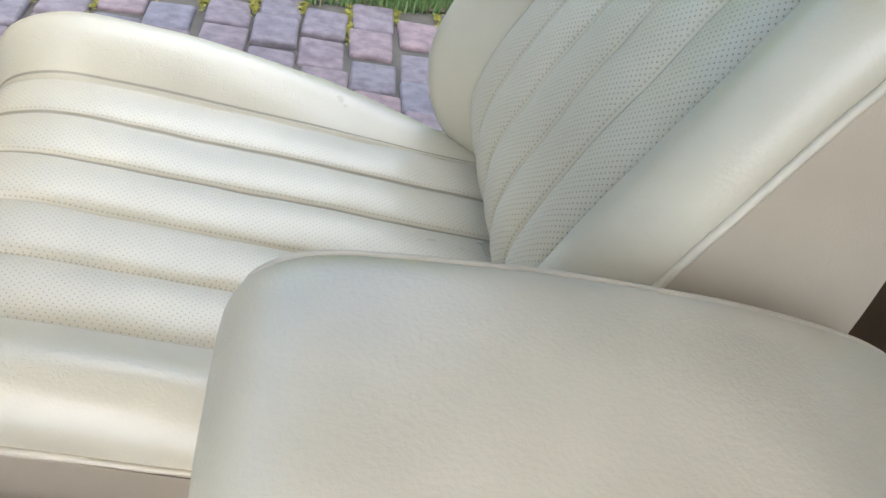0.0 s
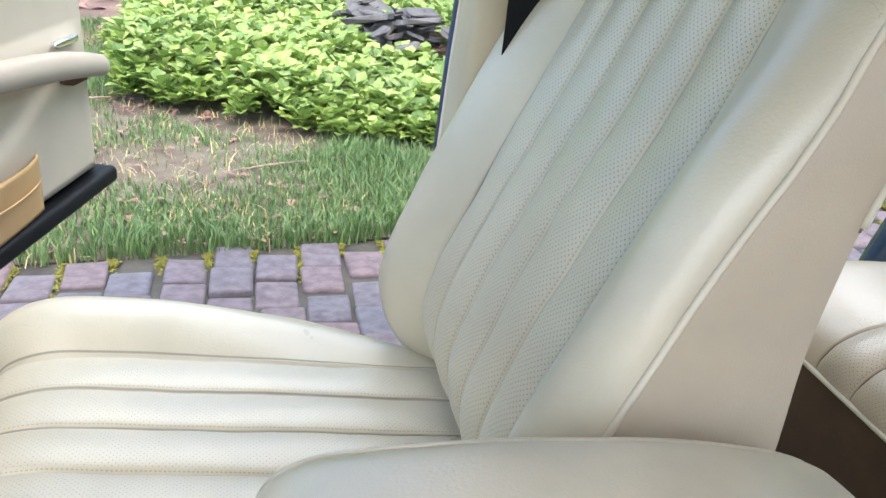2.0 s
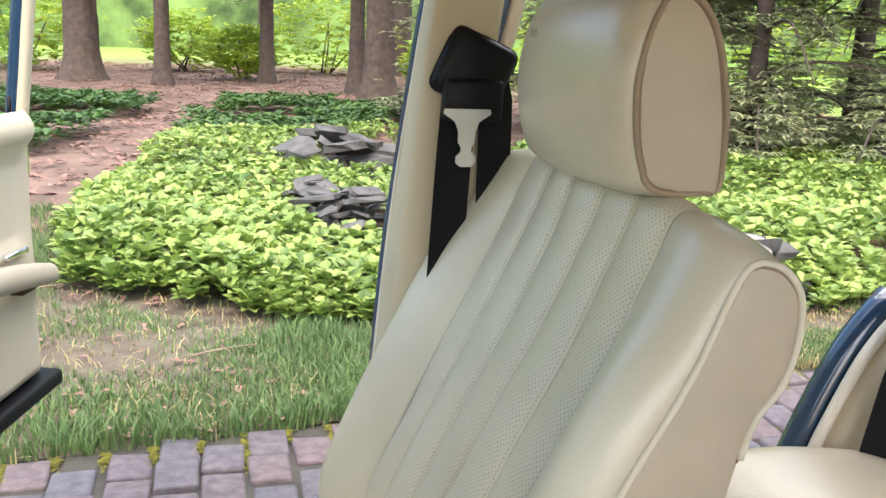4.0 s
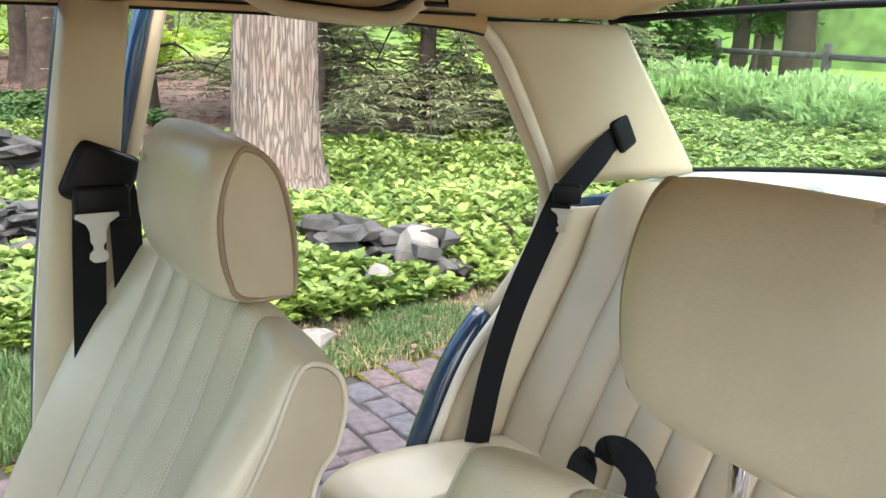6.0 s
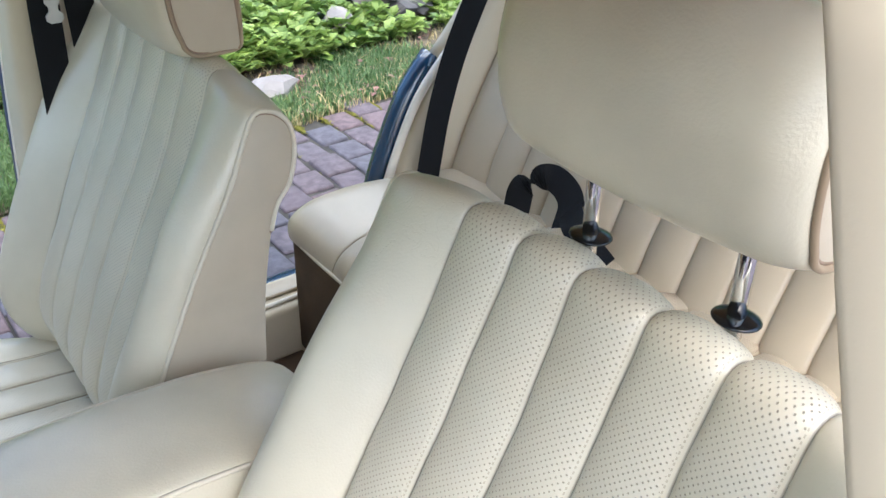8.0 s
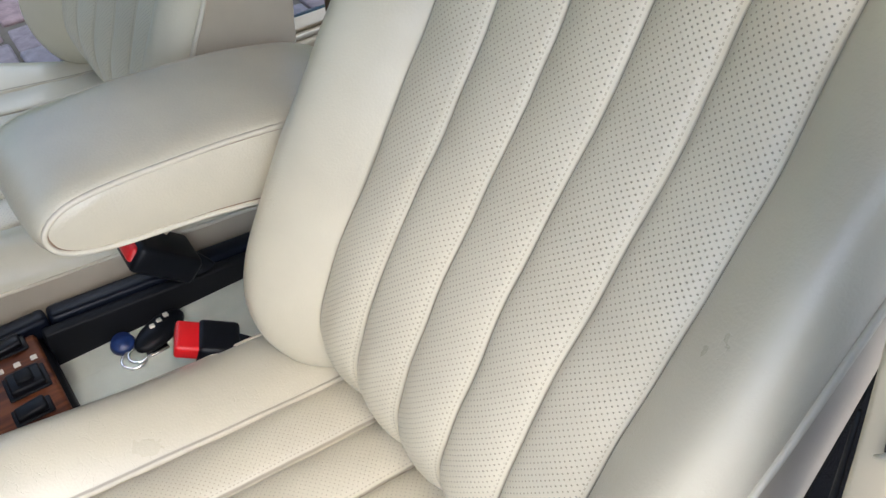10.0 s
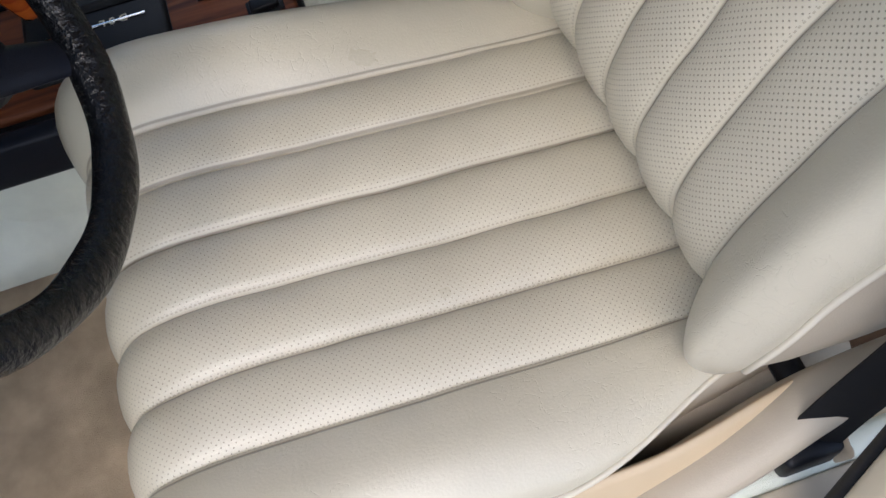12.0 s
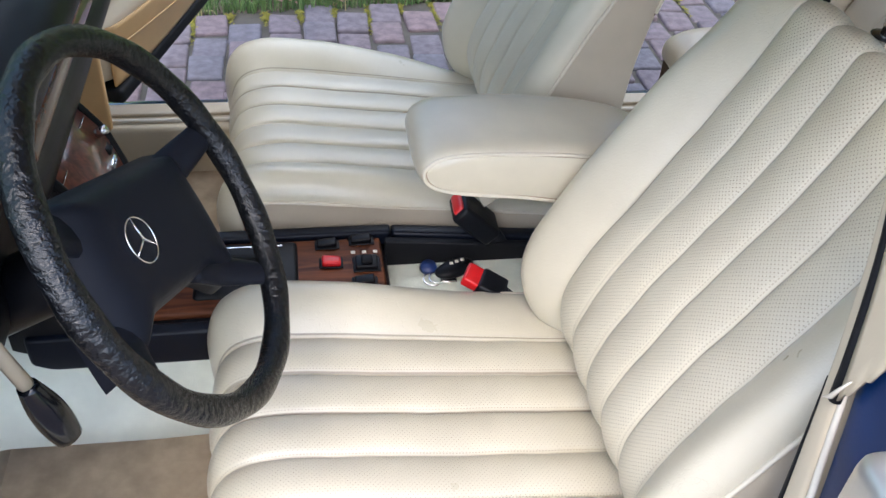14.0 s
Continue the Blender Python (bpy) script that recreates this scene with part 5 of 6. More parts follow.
ground = mesh_object("ground", [(-300, -300, -0.035), (300, -300, -0.035), (300, 300, -0.035), (-300, 300, -0.035)], [(0, 1, 2, 3)], ground_material(), smooth=False)
tagged(ground, "brown leaf-littered ground with grass far off", "ground", kind="structure")


def lawn_edge(x):
    return 2.065 + 0.112 * x if x < 2 else 2.289 + 0.02 * (x - 2)


def bed_edge(x):
    """The front line of the planted beds."""
    return float(np.interp(x, (-3.0, -1.3, -0.90, -0.72, -0.45, -0.05, 0.3, 0.9, 1.4, 1.75, 2.5, 3.2, 6.0), (9.5, 8.0, 4.3, 3.48, 3.36, 3.06, 2.92, 2.82, 2.68, 2.74, 2.82, 3.0, 3.4)))


lawn_m = material("lawn_soil", (0.088, 0.078, 0.052), 1.0, vary=0.5, scale=14.0, bump=1.0, grain=60.0, tint=(0.075, 0.050, 0.036))
xs = np.linspace(-9, 9, 73)
rows = [[(x, lawn_edge(x) + (min(4.7, bed_edge(x) + 0.5) - lawn_edge(x)) * v, 0.004 + 0.012 * noise.noise((x * 1.2, v * 4, 0)) - 0.01 * (v == 0)) for x in xs] for v in np.linspace(0, 1, 16)]
lawn = sheet("lawn", rows, lawn_m, None)
tagged(lawn, "thin lawn with bare soil patches beside the paving", "lawn", kind="structure")


def blades(name, count, place, height, mat, label, category, lean=0.5, width=0.0035):
    """Many single grass blades as one mesh."""
    verts = np.zeros((count * 5, 3))
    faces = []
    k = 0
    for _ in range(count * 3):
        if k >= count:
            break
        q = place()
        if q is None:
            continue
        x, y, z, s = q
        h = height * s * (0.5 + rng.random())
        a = rng.random() * 6.283
        d = rng.random() * lean * h
        w = width * (0.6 + 0.8 * rng.random())
        cx, cy = math.cos(a), math.sin(a)
        b = k * 5
        verts[b] = (x - cy * w, y + cx * w, z - 0.01)
        verts[b + 1] = (x + cy * w, y - cx * w, z - 0.01)
        verts[b + 2] = (x + cx * d * 0.35 - cy * w * 0.7, y + cy * d * 0.35 + cx * w * 0.7, z + h * 0.6)
        verts[b + 3] = (x + cx * d * 0.35 + cy * w * 0.7, y + cy * d * 0.35 - cx * w * 0.7, z + h * 0.6)
        verts[b + 4] = (x + cx * d, y + cy * d, z + h)
        faces += [(b, b + 1, b + 3, b + 2), (b + 2, b + 3, b + 4)]
        k += 1
    ob = mesh_object(name, verts[:k * 5], faces, mat, smooth=False)
    return tagged(ob, label, category, kind="stuff")


def lawn_spot():
    x = -2.2 + 7.6 * rng.random()
    e0, e1 = lawn_edge(x) - 0.02, min(5.5, bed_edge(x) + 0.15)
    y = e0 + (e1 - e0) * rng.random()
    d = noise.noise((x * 1.7, y * 1.7, 4.0)) + 0.35 * noise.noise((x * 5, y * 5, 1.0))
    bare = math.exp(-((x + 0.62) / 0.42) ** 2 - ((y - 2.75) / 0.28) ** 2)
    if rng.random() < 0.14 + 1.15 * max(0.0, -d) + 0.8 * bare + 0.7 * smooth((y - bed_edge(x) + 0.32) / 0.3) * (noise.noise((x * 2.5, y * 2.5, 6.0)) > -0.2):
        return None
    return x, y, 0.0, 0.65 + 0.8 * max(0, d)


blades("lawn_grass", 70000, lawn_spot, 0.052, GRASS, "green grass blades in uneven tufts", "grass", lean=1.1, width=0.0026)


def straw_spot():
    x = -2.0 + 6.5 * rng.random()
    e0, e1 = lawn_edge(x) - 0.03, min(5.0, bed_edge(x) + 0.1)
    y = e0 + (e1 - e0) * rng.random() ** 1.6
    if noise.noise((x * 1.7, y * 1.7, 4.0)) + 0.35 * noise.noise((x * 5, y * 5, 1.0)) > 0.10 + 0.25 * rng.random():
        return None
    return x, y, 0.0, 0.7 + 0.5 * rng.random()


blades("dry_grass", 8500, straw_spot, 0.030, STRAW, "dry straw-coloured grass blades", "grass", lean=2.2, width=0.0024)


def leaf_cloud(name, anchors, mat, label, category, leaf=0.04, whorl=6, tilt=0.5, kind="stuff", slim=0.5, parent=None):
    """Whorls of folded leaves at anchors (x, y, z, scale), as one mesh."""
    n = len(anchors)
    verts = np.zeros((n * whorl * 5, 3))
    faces = []
    b = 0
    for x, y, z, s in anchors:
        a0 = rng.random() * 6.283
        for k in range(whorl):
            a = a0 + 6.283 * k / whorl + rng.normal() * 0.25
            up = tilt * (0.3 + 1.1 * rng.random()) - 0.15
            l = leaf * s * (0.7 + 0.6 * rng.random())
            c, sn = math.cos(a), math.sin(a)
            cu, su = math.cos(up), math.sin(up)
            w = l * slim
            tipz = z + l * su
            verts[b] = (x, y, z)
            verts[b + 1] = (x + c * l * 0.55 * cu - sn * w * 0.5, y + sn * l * 0.55 * cu + c * w * 0.5, z + l * 0.6 * su + 0.10 * l)
            verts[b + 2] = (x + c * l * 0.55 * cu + sn * w * 0.5, y + sn * l * 0.55 * cu - c * w * 0.5, z + l * 0.6 * su + 0.10 * l)
            verts[b + 3] = (x + c * l * cu, y + sn * l * cu, tipz - 0.08 * l)
            verts[b + 4] = (x + c * l * 0.6 * cu, y + sn * l * 0.6 * cu, z + l * 0.6 * su)
            faces += [(b, b + 4, b + 1), (b, b + 2, b + 4), (b + 1, b + 4, b + 3), (b + 4, b + 2, b + 3)]
            b += 5
    ob = mesh_object(name, verts, faces, mat, parent, smooth=False)
    return tagged(ob, label, category, kind=kind) if parent is None else ob


# ground cover: two layers of whorls over low mounds
def cover(n, spot, low, high, size):
    out = []
    while len(out) < n:
        q = spot()
        if q is None:
            continue
        x, y, edge = q
        mound = (0.6 + 0.4 * noise.noise((x * 0.9, y * 0.9, 2.0))) * min(1.0, 0.35 + edge * 2.2)
        z = (low + (high - low) * rng.random() ** 0.5) * mound
        out.append((x, y, z, size * (0.75 + 0.5 * rng.random())))
    return out


def bed_a():
    x = -1.1 + 2.9 * rng.random()
    y = bed_edge(x) + (9.0 - bed_edge(x)) * rng.random() ** 1.7
    if x < -0.95 + 0.10 * (y - 4):
        return None
    if y < bed_edge(x) + 0.22 * abs(noise.noise((x * 4.0, 1.0, 3.0))) or noise.noise((x * 1.1, y * 0.8, 9.0)) < -0.55 or (abs(x - 0.60) < 0.24 and abs(y - 4.55) < 0.45) or (abs(x - 1.05) < 0.34 and abs(y - 6.8) < 0.6):
        return None
    return x, y, min(y - bed_edge(x), x + 1.1)


def bed_b():
    x = 1.55 + 5.2 * rng.random()
    y = bed_edge(x) + 4.2 * rng.random() ** 1.4
    if 1.75 < x < 2.45 and abs(y - 3.50 + 1.1 * (x - 1.95)) < 0.24:
        return None
    return x, y, y - bed_edge(x)


def bed_c():
    x, y = -5 + 8.0 * rng.random(), 7.6 + 6.0 * rng.random()
    if -1.6 + 0.16 * (y - 7.6) < x < -0.7 + 0.16 * (y - 7.6) or (x > -1.0 and y < 9.0) or noise.noise((x * 0.6, y * 0.6, 5.0)) < -0.12:
        return None
    return x, y, 1.0


def bed_d():
    x, y = 6.6 + 3.4 * rng.random(), 1.0 + 7.6 * rng.random()
    return x, y, x - 6.6


leaf_cloud("ground_cover", cover(5200, bed_a, 0.06, 0.27, 1.0), LEAF, "bright green leafy ground cover in the front bed", "ground cover", leaf=0.068, tilt=0.8, slim=0.62)
leaf_cloud("ground_cover", cover(6800, bed_b, 0.06, 0.32, 1.0), LEAF, "bright green leafy ground cover below the big tree", "ground cover", leaf=0.072, tilt=0.8, slim=0.62)
leaf_cloud("ground_cover", cover(3800, bed_c, 0.05, 0.30, 1.4), LEAF_DARK, "darker green ground cover behind the leaf litter", "ground cover", leaf=0.075)
leaf_cloud("ground_cover", cover(5200, bed_d, 0.08, 0.42, 1.3), LEAF, "bright green ground cover behind the car", "ground cover", leaf=0.075)

# dead leaves
lit = []
for _ in range(17000):
    x, y = -8 + 20 * rng.random(), 4.3 + 24 * rng.random() ** 0.9
    lit.append((x, y, -0.03 + 0.03 * rng.random(), 0.7 + 0.9 * rng.random()))
leaf_cloud("dead_leaves", lit, LITTER, "brown dead leaves under the trees", "leaf litter", leaf=0.075, whorl=2, tilt=0.25, slim=0.65)


bits = []
for _ in range(420):
    x = -1.6 + 5.2 * rng.random()
    e0, e1 = lawn_edge(x), bed_edge(x) + 0.1
    y = e0 + (e1 - e0) * (rng.random() ** 2.2 if rng.random() < 0.5 else 1 - rng.random() ** 2.2)
    bits.append((x, y, 0.012 + 0.012 * rng.random(), 0.5 + 0.8 * rng.random()))
leaf_cloud("dead_leaves", bits, LITTER, "brown dead leaves and bits on the lawn edge", "leaf litter", leaf=0.035, whorl=2, tilt=0.3, slim=0.6)
for x, y, a, l in ((-0.15, 2.66, 0.3, 0.16), (0.42, 2.60, 0.5, 0.14), (-0.86, 3.55, 0.2, 0.20), (0.75, 2.72, -0.4, 0.12)):
    twig = thing("twig", "dry brown twig lying on the thin lawn", "twig", "twigs")
    tube("stick", [(x - l * math.cos(a), y - l * math.sin(a), 0.022), (x, y, 0.032), (x + l * math.cos(a + 0.2), y + l * math.sin(a + 0.2), 0.022)], [0.003, 0.004, 0.002], BARK, twig)

# stones
def stone(name, x, y, z, sx, sy, sz, mat, label, group, boulder=False):
    bm = box((-0.85, -0.85, -0.8), (0.85, 0.85, 0.8), 0.16, 2)
    if boulder:
        bm.free()
        bm = bmesh.new()
        bmesh.ops.create_icosphere(bm, subdivisions=2, radius=1.0)
    o = rng.random(3) * 50
    for v in bm.verts:
        k = 1 + 0.60 * noise.noise(Vector(o) + v.co * 0.9) + 0.2 * noise.noise(Vector(o) + v.co * 2.5)
        v.co.x *= k
        v.co.y *= 1 + 0.60 * noise.noise(Vector(o) * 2 + v.co * 0.9)
        v.co.z *= 1 + 0.35 * noise.noise(Vector(o) * 3 + v.co * 1.2)
    bm.transform(Matrix.Translation((x, y, z)) @ Euler((rng.normal() * 0.22, rng.normal() * 0.22, rng.random() * 6)).to_matrix().to_4x4() @ Matrix.Diagonal((sx, sy, sz, 1)))
    me = bpy.data.meshes.new(name)
    bm.to_mesh(me)
    bm.free()
    me.materials.append(mat)
    ob = new(name, me)
    return tagged(ob, label, "stone", group)


# a low stack of dark slates, a second one behind it, and the heap at the lawn
for k in range(64):
    w = 0.6 + 0.6 * rng.random()
    stone("stone", 0.60 + rng.normal() * 0.13, 4.65 + rng.normal() * 0.28, 0.04 + 0.25 * k / 64 * (0.6 + 0.4 * rng.random()), 0.105 * w, 0.08 * w, 0.017 * w, STONE, "flat dark slate in the low stone stack", "fieldstones")
for k in range(22):
    w = 0.6 + 0.8 * rng.random()
    stone("stone", 1.05 + rng.normal() * 0.30, 6.8 + rng.normal() * 0.40, 0.06 + 0.26 * k / 22, 0.15 * w, 0.11 * w, 0.035 * w, STONE, "flat grey fieldstone in the planted bed", "fieldstones")
for k in range(44):
    t = rng.random()
    w = 0.45 + 0.6 * rng.random()
    stone("stone", 1.95 + 0.45 * t + rng.normal() * 0.05, 3.62 - 0.50 * t + rng.normal() * 0.08, 0.03 + 0.17 * k / 34, 0.12 * w, 0.09 * w, 0.045 * w, STONE, "rough grey fieldstone in the low stone heap", "fieldstones")
stone("stone", 1.93, 2.96, 0.09, 0.10, 0.085, 0.085, STONE_PALE, "pale rounded boulder at the lawn edge", "fieldstones", boulder=True)
stone("stone", 2.27, 3.14, 0.17, 0.13, 0.09, 0.13, STONE_PALE, "pale block of stone in the heap", "fieldstones", boulder=True)
stone("stone", 1.33, 2.52, 0.02, 0.12, 0.09, 0.06, STONE_PALE, "pale stone at the lawn edge", "fieldstones", boulder=True)


# trees
def trunk_mesh(name, x, y, r, h, mat, parent, lean=(0, 0), rough=0.16, n=44, m=60, flare=0.5):
    verts, faces = [], []
    for i in range(m):
        t = i / (m - 1)
        z = -0.05 + h * t
        rr = r * (1 - 0.45 * t) * (1 + flare * math.exp(-z / 0.25))
        for k in range(n):
            a = 6.2832 * k / n
            ridge = 1.2 * abs(noise.noise((math.cos(a) * r * 26, math.sin(a) * r * 26, z * 2.2 + x))) + 0.5 * noise.noise((math.cos(a) * r * 50, math.sin(a) * r * 50, z * 7 + y))
            q = rr * (1 + rough * ridge)
            verts.append((x + lean[0] * t + q * math.cos(a), y + lean[1] * t + q * math.sin(a), z))
    for i in range(m - 1):
        for k in range(n):
            l = (k + 1) % n
            faces.append((i * n + k, i * n + l, (i + 1) * n + l, (i + 1) * n + k))
    return mesh_object(name, verts, faces, mat, parent)


def limb(parent, p, q, r, mat):
    mid = [(a + b) / 2 + rng.normal() * 0.08 for a, b in zip(p, q)]
    pts = spline([p, mid, q], 12)[0]
    tube("limb", pts, np.linspace(r, r * 0.25, 12), mat, parent, sides=6)


def tree(label, x, y, r, h, crown, mat, bark, leaf=0.09, low=2.0, spread=2.0, count=900, lean=(0, 0), detail=44):
    t = thing("tree", label, "tree", "trees")
    trunk_mesh("trunk", x, y, r, h, bark, t, lean, n=detail)
    anchors = []
    for k in range(14):
        a = rng.random() * 6.28
        z = low + (h - low) * rng.random()
        l = spread * (0.5 + 0.6 * rng.random())
        q = (x + lean[0] * z / h + l * math.cos(a), y + lean[1] * z / h + l * math.sin(a), z + 0.25 * l * (1 if crown != "needle" else -0.5))
        limb(t, (x + lean[0] * z / h, y + lean[1] * z / h, z), q, r * 0.22, bark)
        for _ in range(count // 14):
            u = 0.25 + 0.75 * rng.random()
            anchors.append((x + (q[0] - x) * u + rng.normal() * 0.28, y + (q[1] - y) * u + rng.normal() * 0.28, z + (q[2] - z) * u + rng.normal() * 0.16, 0.7 + 0.7 * rng.random()))
    if anchors and count:
        leaf_cloud("crown", anchors, mat, "", "", leaf=leaf, whorl=6, tilt=0.9, slim=0.16 if crown == "needle" else 0.5, parent=t)
    return t


tree("big grey-brown barked tree standing in the ground cover", 2.44, 5.30, 0.285, 9.0, "leaf", LEAF_DARK, BARK_FURROWED, low=5.5, spread=2.5, count=500, detail=110)
tree("dark slim tree trunk at the far side of the litter", -2.5, 19.5, 0.33, 9.0, "leaf", LEAF_DARK, BARK_DARK, low=3.5, spread=3, count=700, leaf=0.16)
tree("dark tree trunk behind the bed", 2.9, 15.5, 0.26, 9.0, "leaf", LEAF_DARK, BARK_DARK, low=3.2, spread=3, count=700, leaf=0.15)
tree("slim dark trunk among yellow-green shrubs", 5.6, 26.0, 0.28, 9.0, "leaf", LEAF_DARK, BARK_DARK, low=3.0, spread=3, count=700, leaf=0.18)
tree("slim dark trunk far back in the woods", 1.92, 30.0, 0.25, 10.0, "leaf", LEAF_DARK, BARK_DARK, low=3.0, spread=3, count=700, leaf=0.18)
tree("slim dark trunk far back in the woods", 9.5, 30.0, 0.25, 10.0, "leaf", LEAF_DARK, BARK_DARK, low=2.6, spread=3, count=700, leaf=0.18)
# conifers with hanging sprays behind the big tree
def conifer(x, y, r, h, reach, boughs, sprays, low=0.35):
    t = thing("tree", "drooping grey-green conifer with low bare twigs", "tree", "conifers")
    trunk_mesh("trunk", x, y, r, h, BARK_DARK, t, n=18, m=30)
    anchors = []
    for k in range(boughs):
        a = rng.random() * 6.283
        z = low + (3.6 * rng.random() if k < boughs * 0.8 else (h - 1 - low) * rng.random())
        l = reach * (0.55 + 0.5 * rng.random()) * (1 - 0.6 * z / h)
        c, sn = math.cos(a), math.sin(a)
        droop = 0.10 + 0.25 * rng.random()
        pts = spline([(x, y, z), (x + c * l * 0.5, y + sn * l * 0.5, z + 0.08), (x + c * l, y + sn * l, max(0.1, z - droop * l))], 10)[0]
        tube("limb", pts, np.linspace(0.026, 0.006, 10), BARK_DARK, t, sides=5)
        if k % 7 == 6:
            continue
        for _ in range(sprays):
            u = 0.18 + 0.82 * rng.random()
            q = pts[min(9, int(u * 9))]
            side = rng.normal() * 0.26 * (1.15 - u * 0.6)
            anchors.append((q[0] - sn * side + rng.normal() * 0.06, q[1] + c * side + rng.normal() * 0.06, q[2] - abs(side) * 0.35 + rng.normal() * 0.05, 0.6 + 0.8 * rng.random()))
    leaf_cloud("crown", anchors, NEEDLE, "", "", leaf=0.115, whorl=6, tilt=0.05, slim=0.24, parent=t)


for x, y, r, h, reach, boughs, sprays in ((4.3, 8.4, 0.10, 7.0, 1.9, 46, 90), (5.3, 7.7, 0.09, 7.0, 1.8, 46, 90), (6.4, 7.0, 0.10, 7.0, 2.0, 46, 90), (5.2, 10.2, 0.14, 8.0, 2.4, 44, 90), (7.6, 9.0, 0.12, 8.0, 2.4, 44, 90),
                                          (3.2, 11.0, 0.12, 8.0, 2.0, 36, 70), (6.6, 12.5, 0.15, 9.0, 2.8, 40, 80)):
    conifer(x, y, r, h, reach, boughs, sprays)
tree("thick dark trunk beyond the split-rail fence", 17.0, 11.15, 0.33, 10.0, "leaf", LEAF_DARK, BARK_DARK, leaf=0.2, low=2.6, spread=3.2, count=1500, detail=20)
for x, y, h in ((15, 4.5, 8), (17, 0.5, 8), (19, -4, 8), (17.5, 13.0, 8), (20, 3.0, 9), (23, 8.0, 9), (24, 17.0, 9), (29, 21, 9)):
    tree("leafy tree beyond the fern border", x, y, 0.2, h, "leaf", LEAF_DARK, BARK_DARK, leaf=0.2, low=1.2, spread=2.8, count=1500, detail=14)


# shrubs and ferns
def shrub(label, x, y, r, h, mat, n, leaf, whorl=6, slim=0.5, tilt=0.6):
    a = []
    for _ in range(n):
        v = rng.normal(size=3)
        v /= np.linalg.norm(v)
        k = (0.55 + 0.5 * rng.random()) * (1 + 0.35 * noise.noise((v[0] * 2 + x, v[1] * 2 + y, v[2] * 2)))
        a.append((x + r * k * v[0], y + r * k * v[1], max(0.02, h * 0.5 + h * 0.5 * k * v[2]), 0.7 + 0.6 * rng.random()))
    t = thing("shrub", label, "shrub", "shrubs", at=(0, 0, 0))
    for _ in range(4):
        limb(t, (x + rng.normal() * 0.1, y + rng.normal() * 0.1, 0), (x + rng.normal() * r * 0.5, y + rng.normal() * r * 0.5, h * 0.8), 0.03, BARK_DARK)
    leaf_cloud("crown", a, mat, "", "", leaf=leaf, whorl=whorl, slim=slim, tilt=tilt, parent=t)
    return t


for x, y, r, h in ((-4.2, 23, 1.6, 2.0), (-0.6, 24.5, 1.2, 1.5), (0.8, 21, 0.9, 1.2), (3.2, 25, 1.7, 2.2), (7.5, 24, 2.0, 2.0), (10.5, 22, 2.0, 2.4), (4.8, 18, 1.0, 1.1), (-7.5, 25, 2.0, 2.4), (13.5, 18, 2.0, 2.6)):
    shrub("yellow-green shrub at the edge of the woods", x, y, r, h, FARLEAF, 420, 0.17)
for k in range(18):
    shrub("tall green fern clump behind the car, paled for window haze", 10.1 + 1.6 * rng.random(), 2.2 + 7.2 * k / 17, 0.62, 0.66, FERN, 420, 0.24, whorl=7, slim=0.20, tilt=1.25)

for x, y, r, h in ((12.2, 10.6, 1.0, 2.4), (13.4, 12.2, 1.3, 3.0), (11.6, 11.6, 0.9, 1.8)):
    shrub("dark leafy shrub at the end of the fence", x, y, r, h, LEAF_DARK, 520, 0.16)

backdrop_m = material("far_woods", (0.15, 0.23, 0.07), 1.0, vary=0.6, scale=0.55, bump=0.0, tint=(0.03, 0.055, 0.018))
rowsb = [[(48 * math.cos(a), 48 * math.sin(a), z) for a in np.linspace(radians(-35), radians(150), 40)] for z in (-1, 3, 7, 12)]
backdrop = sheet("backdrop", rowsb, backdrop_m, None)
tagged(backdrop, "distant green woods closing the view", "backdrop", kind="structure")

# split-rail fence far behind the car
fence = thing("fence", "weathered grey split-rail fence behind the ferns", "fence")
for k in range(8):
    part("post", box((13.2 - 0.06, -3 + 2.2 * k - 0.06, 0), (13.2 + 0.06, -3 + 2.2 * k + 0.06, 1.25), 0.02), STONE, fence)
    if k < 7:
        for zz in (0.55, 1.0):
            part("rail", box((13.15, -3 + 2.2 * k, zz), (13.22, -3 + 2.2 * (k + 1), zz + 0.10), 0.02), STONE, fence)

# paving: bed sheet, then bricks
paving = mesh_object("driveway", [(-6, -4.5, -0.012), (7, -4.5, -0.012), (7, 2.40, -0.012), (2, 2.30, -0.012), (-6, 1.405, -0.012)], [(0, 1, 2, 3, 4)], SOIL, smooth=False)
tagged(paving, "tumbled red-grey brick paving with mossy joints", "driveway", kind="structure")


def brick_mesh(k):
    bm = box((-0.0555, -0.0725, -0.06), (0.0555, 0.0725, 0.0), 0.009, 2)
    for v in bm.verts:
        o = Vector((k * 7.3, k * 3.1, 0))
        v.co += 0.0045 * Vector((noise.noise(v.co * 30 + o), noise.noise(v.co * 30 + o + Vector((9, 0, 0))), 0.5 * noise.noise(v.co * 30 + o + Vector((0, 9, 0)))))
    me = bpy.data.meshes.new("brick")
    bm.to_mesh(me)
    bm.free()
    me.materials.append(PAVER)
    me.shade_smooth()
    return me


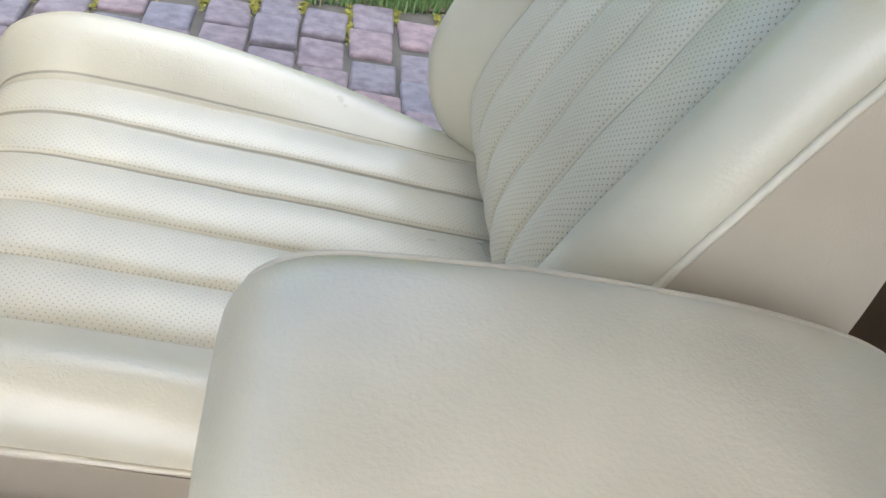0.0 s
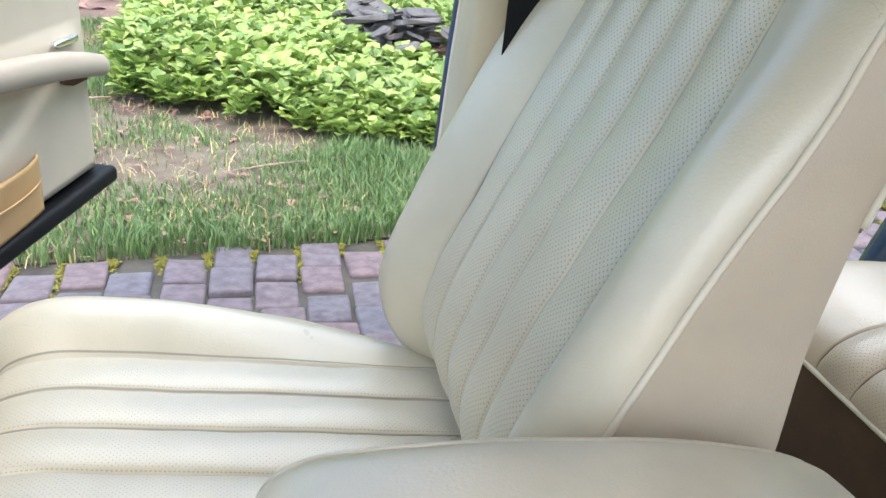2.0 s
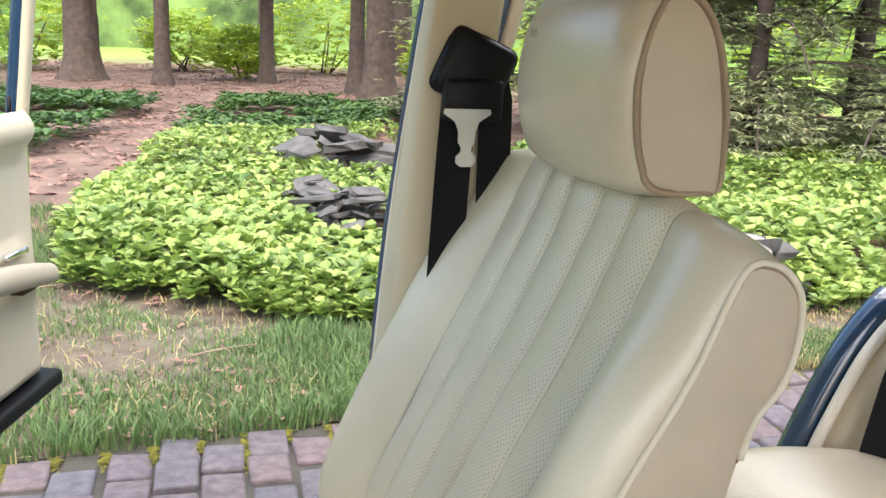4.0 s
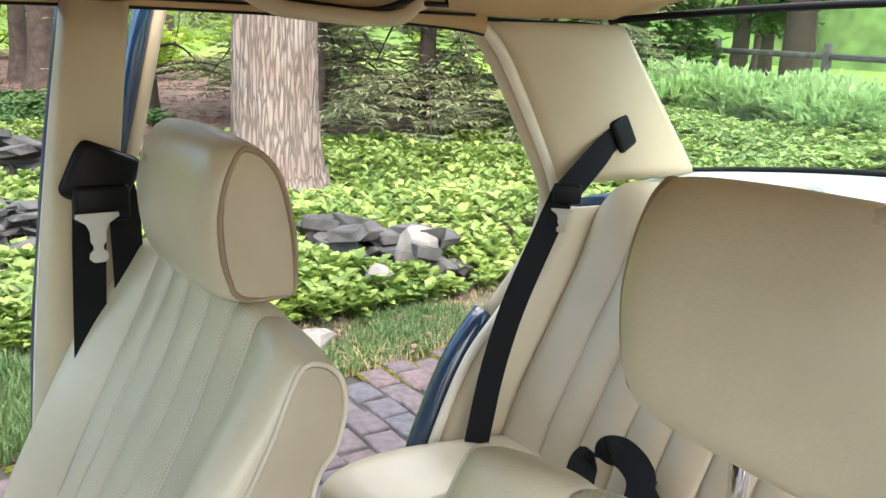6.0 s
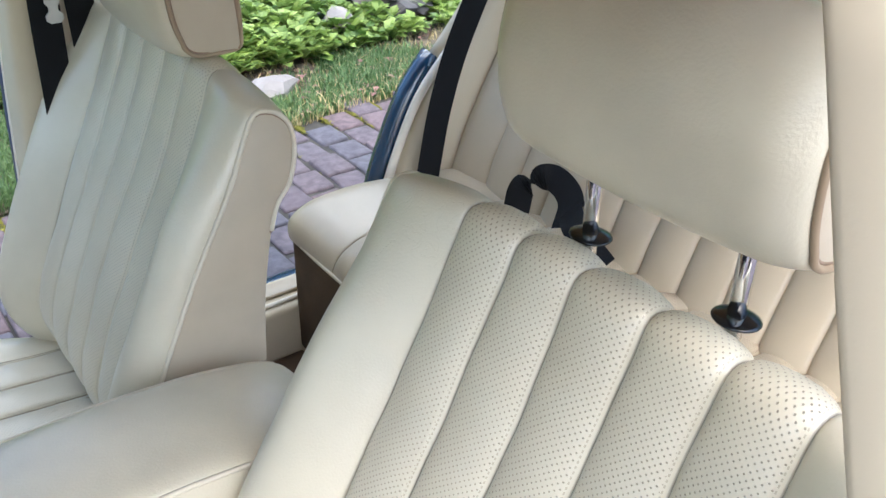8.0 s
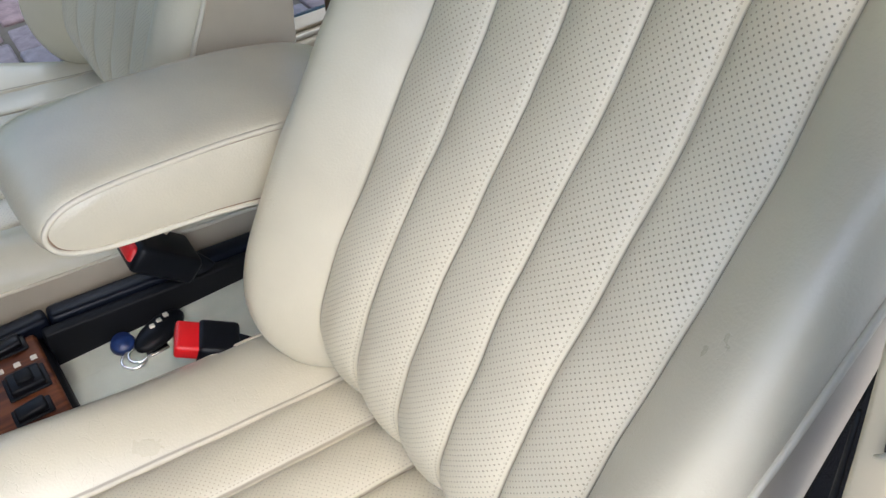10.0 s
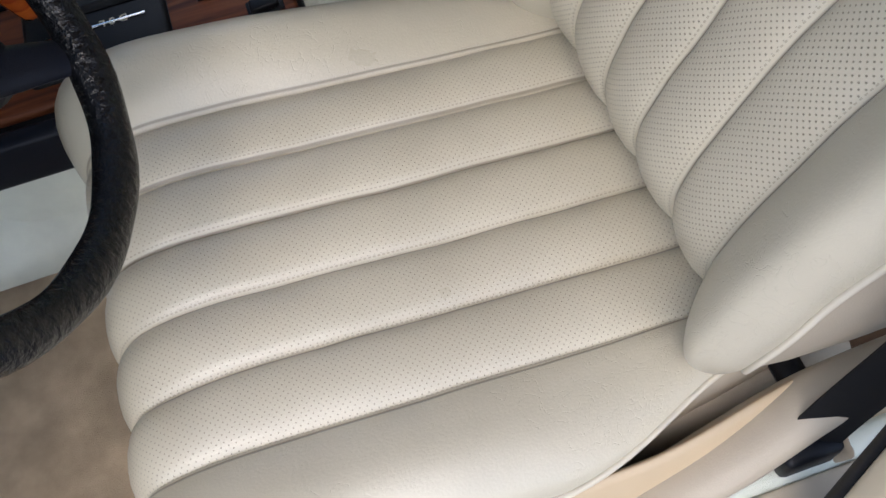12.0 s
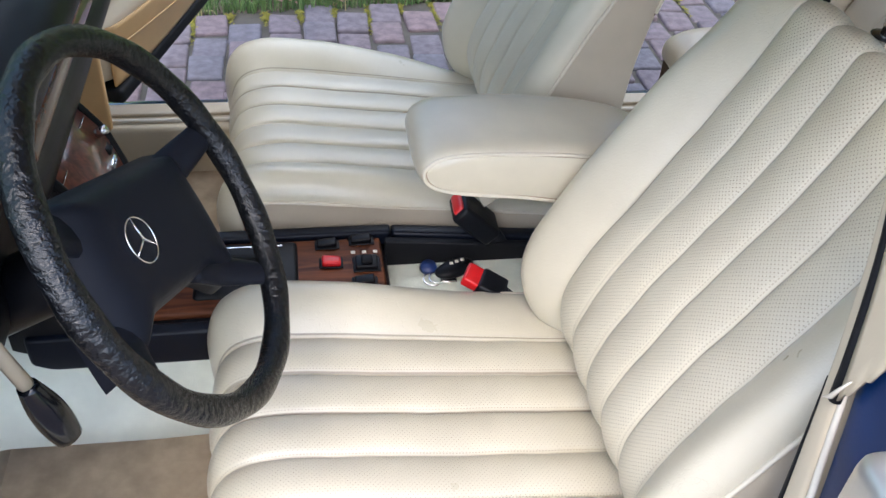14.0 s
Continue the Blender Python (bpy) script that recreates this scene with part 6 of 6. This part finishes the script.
brick_meshes = [brick_mesh(k) for k in range(8)]
spots = []
for i, x in enumerate(np.arange(-5.9, 6.9, 0.1225)):
    off = 0.075 * (i % 2) + 0.02 * noise.noise((i * 3.3, 0, 0))
    for y in np.arange(-4.4 + off, 2.62, 0.1555):
        if y < lawn_edge(x) - 0.03:
            spots.append((x, y))
spots.sort(key=lambda q: abs(q[0] - 0.3) + 0.7 * abs(q[1] - 1.7))
rest_v, rest_f = [], []
for k, (x, y) in enumerate(spots):
    m = pose(x + 0.004 * rng.normal(), y + 0.004 * rng.normal(), 0.004 * rng.normal(), 1.2 * rng.normal(), 1.2 * rng.normal(), 1.5 * rng.normal())
    me = brick_meshes[k % 8]
    if k < 300:
        ob = new("brick", me)
        ob.parent = paving
        ob.matrix_world = m
    else:
        b0 = len(rest_v)
        rest_v.extend([m @ v.co for v in me.vertices])
        rest_f.extend([tuple(b0 + i for i in p.vertices) for p in me.polygons])
rest = mesh_object("bricks_beyond", rest_v, rest_f, PAVER, paving)
tagged(rest, kind="stuff")
# moss in the joints by the lawn
mv = []
for x in np.arange(-5.9 + 16 * 0.1225, 5.5, 0.1225):
    y = lawn_edge(x)
    long = 0.03 + 0.10 * rng.random() ** 2
    for _ in range(60):
        mv.append((x + 0.061 + rng.normal() * 0.006, y - 0.02 - abs(rng.normal()) * long, -0.008 + 0.006 * rng.random(), 0.6 + 0.6 * rng.random()))
leaf_cloud("joint_moss", mv, MOSS, "olive moss in the paving joints", "moss", leaf=0.010, whorl=5, tilt=0.5)

# conifers at the far side of the litter, with bare lower trunks
for x, y, r, h, reach, boughs, sprays, low in ((1.25, 20.0, 0.15, 9.0, 2.8, 34, 70, 2.0), (2.75, 17.0, 0.15, 9.0, 2.6, 34, 70, 1.9), (-0.9, 18.5, 0.15, 9.0, 2.8, 34, 70, 2.1)):
    conifer(x, y, r, h, reach, boughs, sprays, low)

# ---- beside the driver seat ----
seat_trim = thing("seat_lever", "beige plastic trim and lever beside the driver seat", "lever")
tube("trim_blade", spline([(-0.17, -0.632, 0.375), (-0.10, -0.632, 0.405), (-0.02, -0.622, 0.425), (0.05, -0.612, 0.455), (0.12, -0.612, 0.52)], 30)[0], [0.012 + 0.020 * math.sin(math.pi * (0.1 + 0.8 * k / 29)) for k in range(30)], VINYL, seat_trim, "beige plastic blade", sides=14, flat=0.6)
tube("pivot", [(0.06, -0.60, 0.44), (0.06, -0.56, 0.44)], 0.014, BLACK, seat_trim)
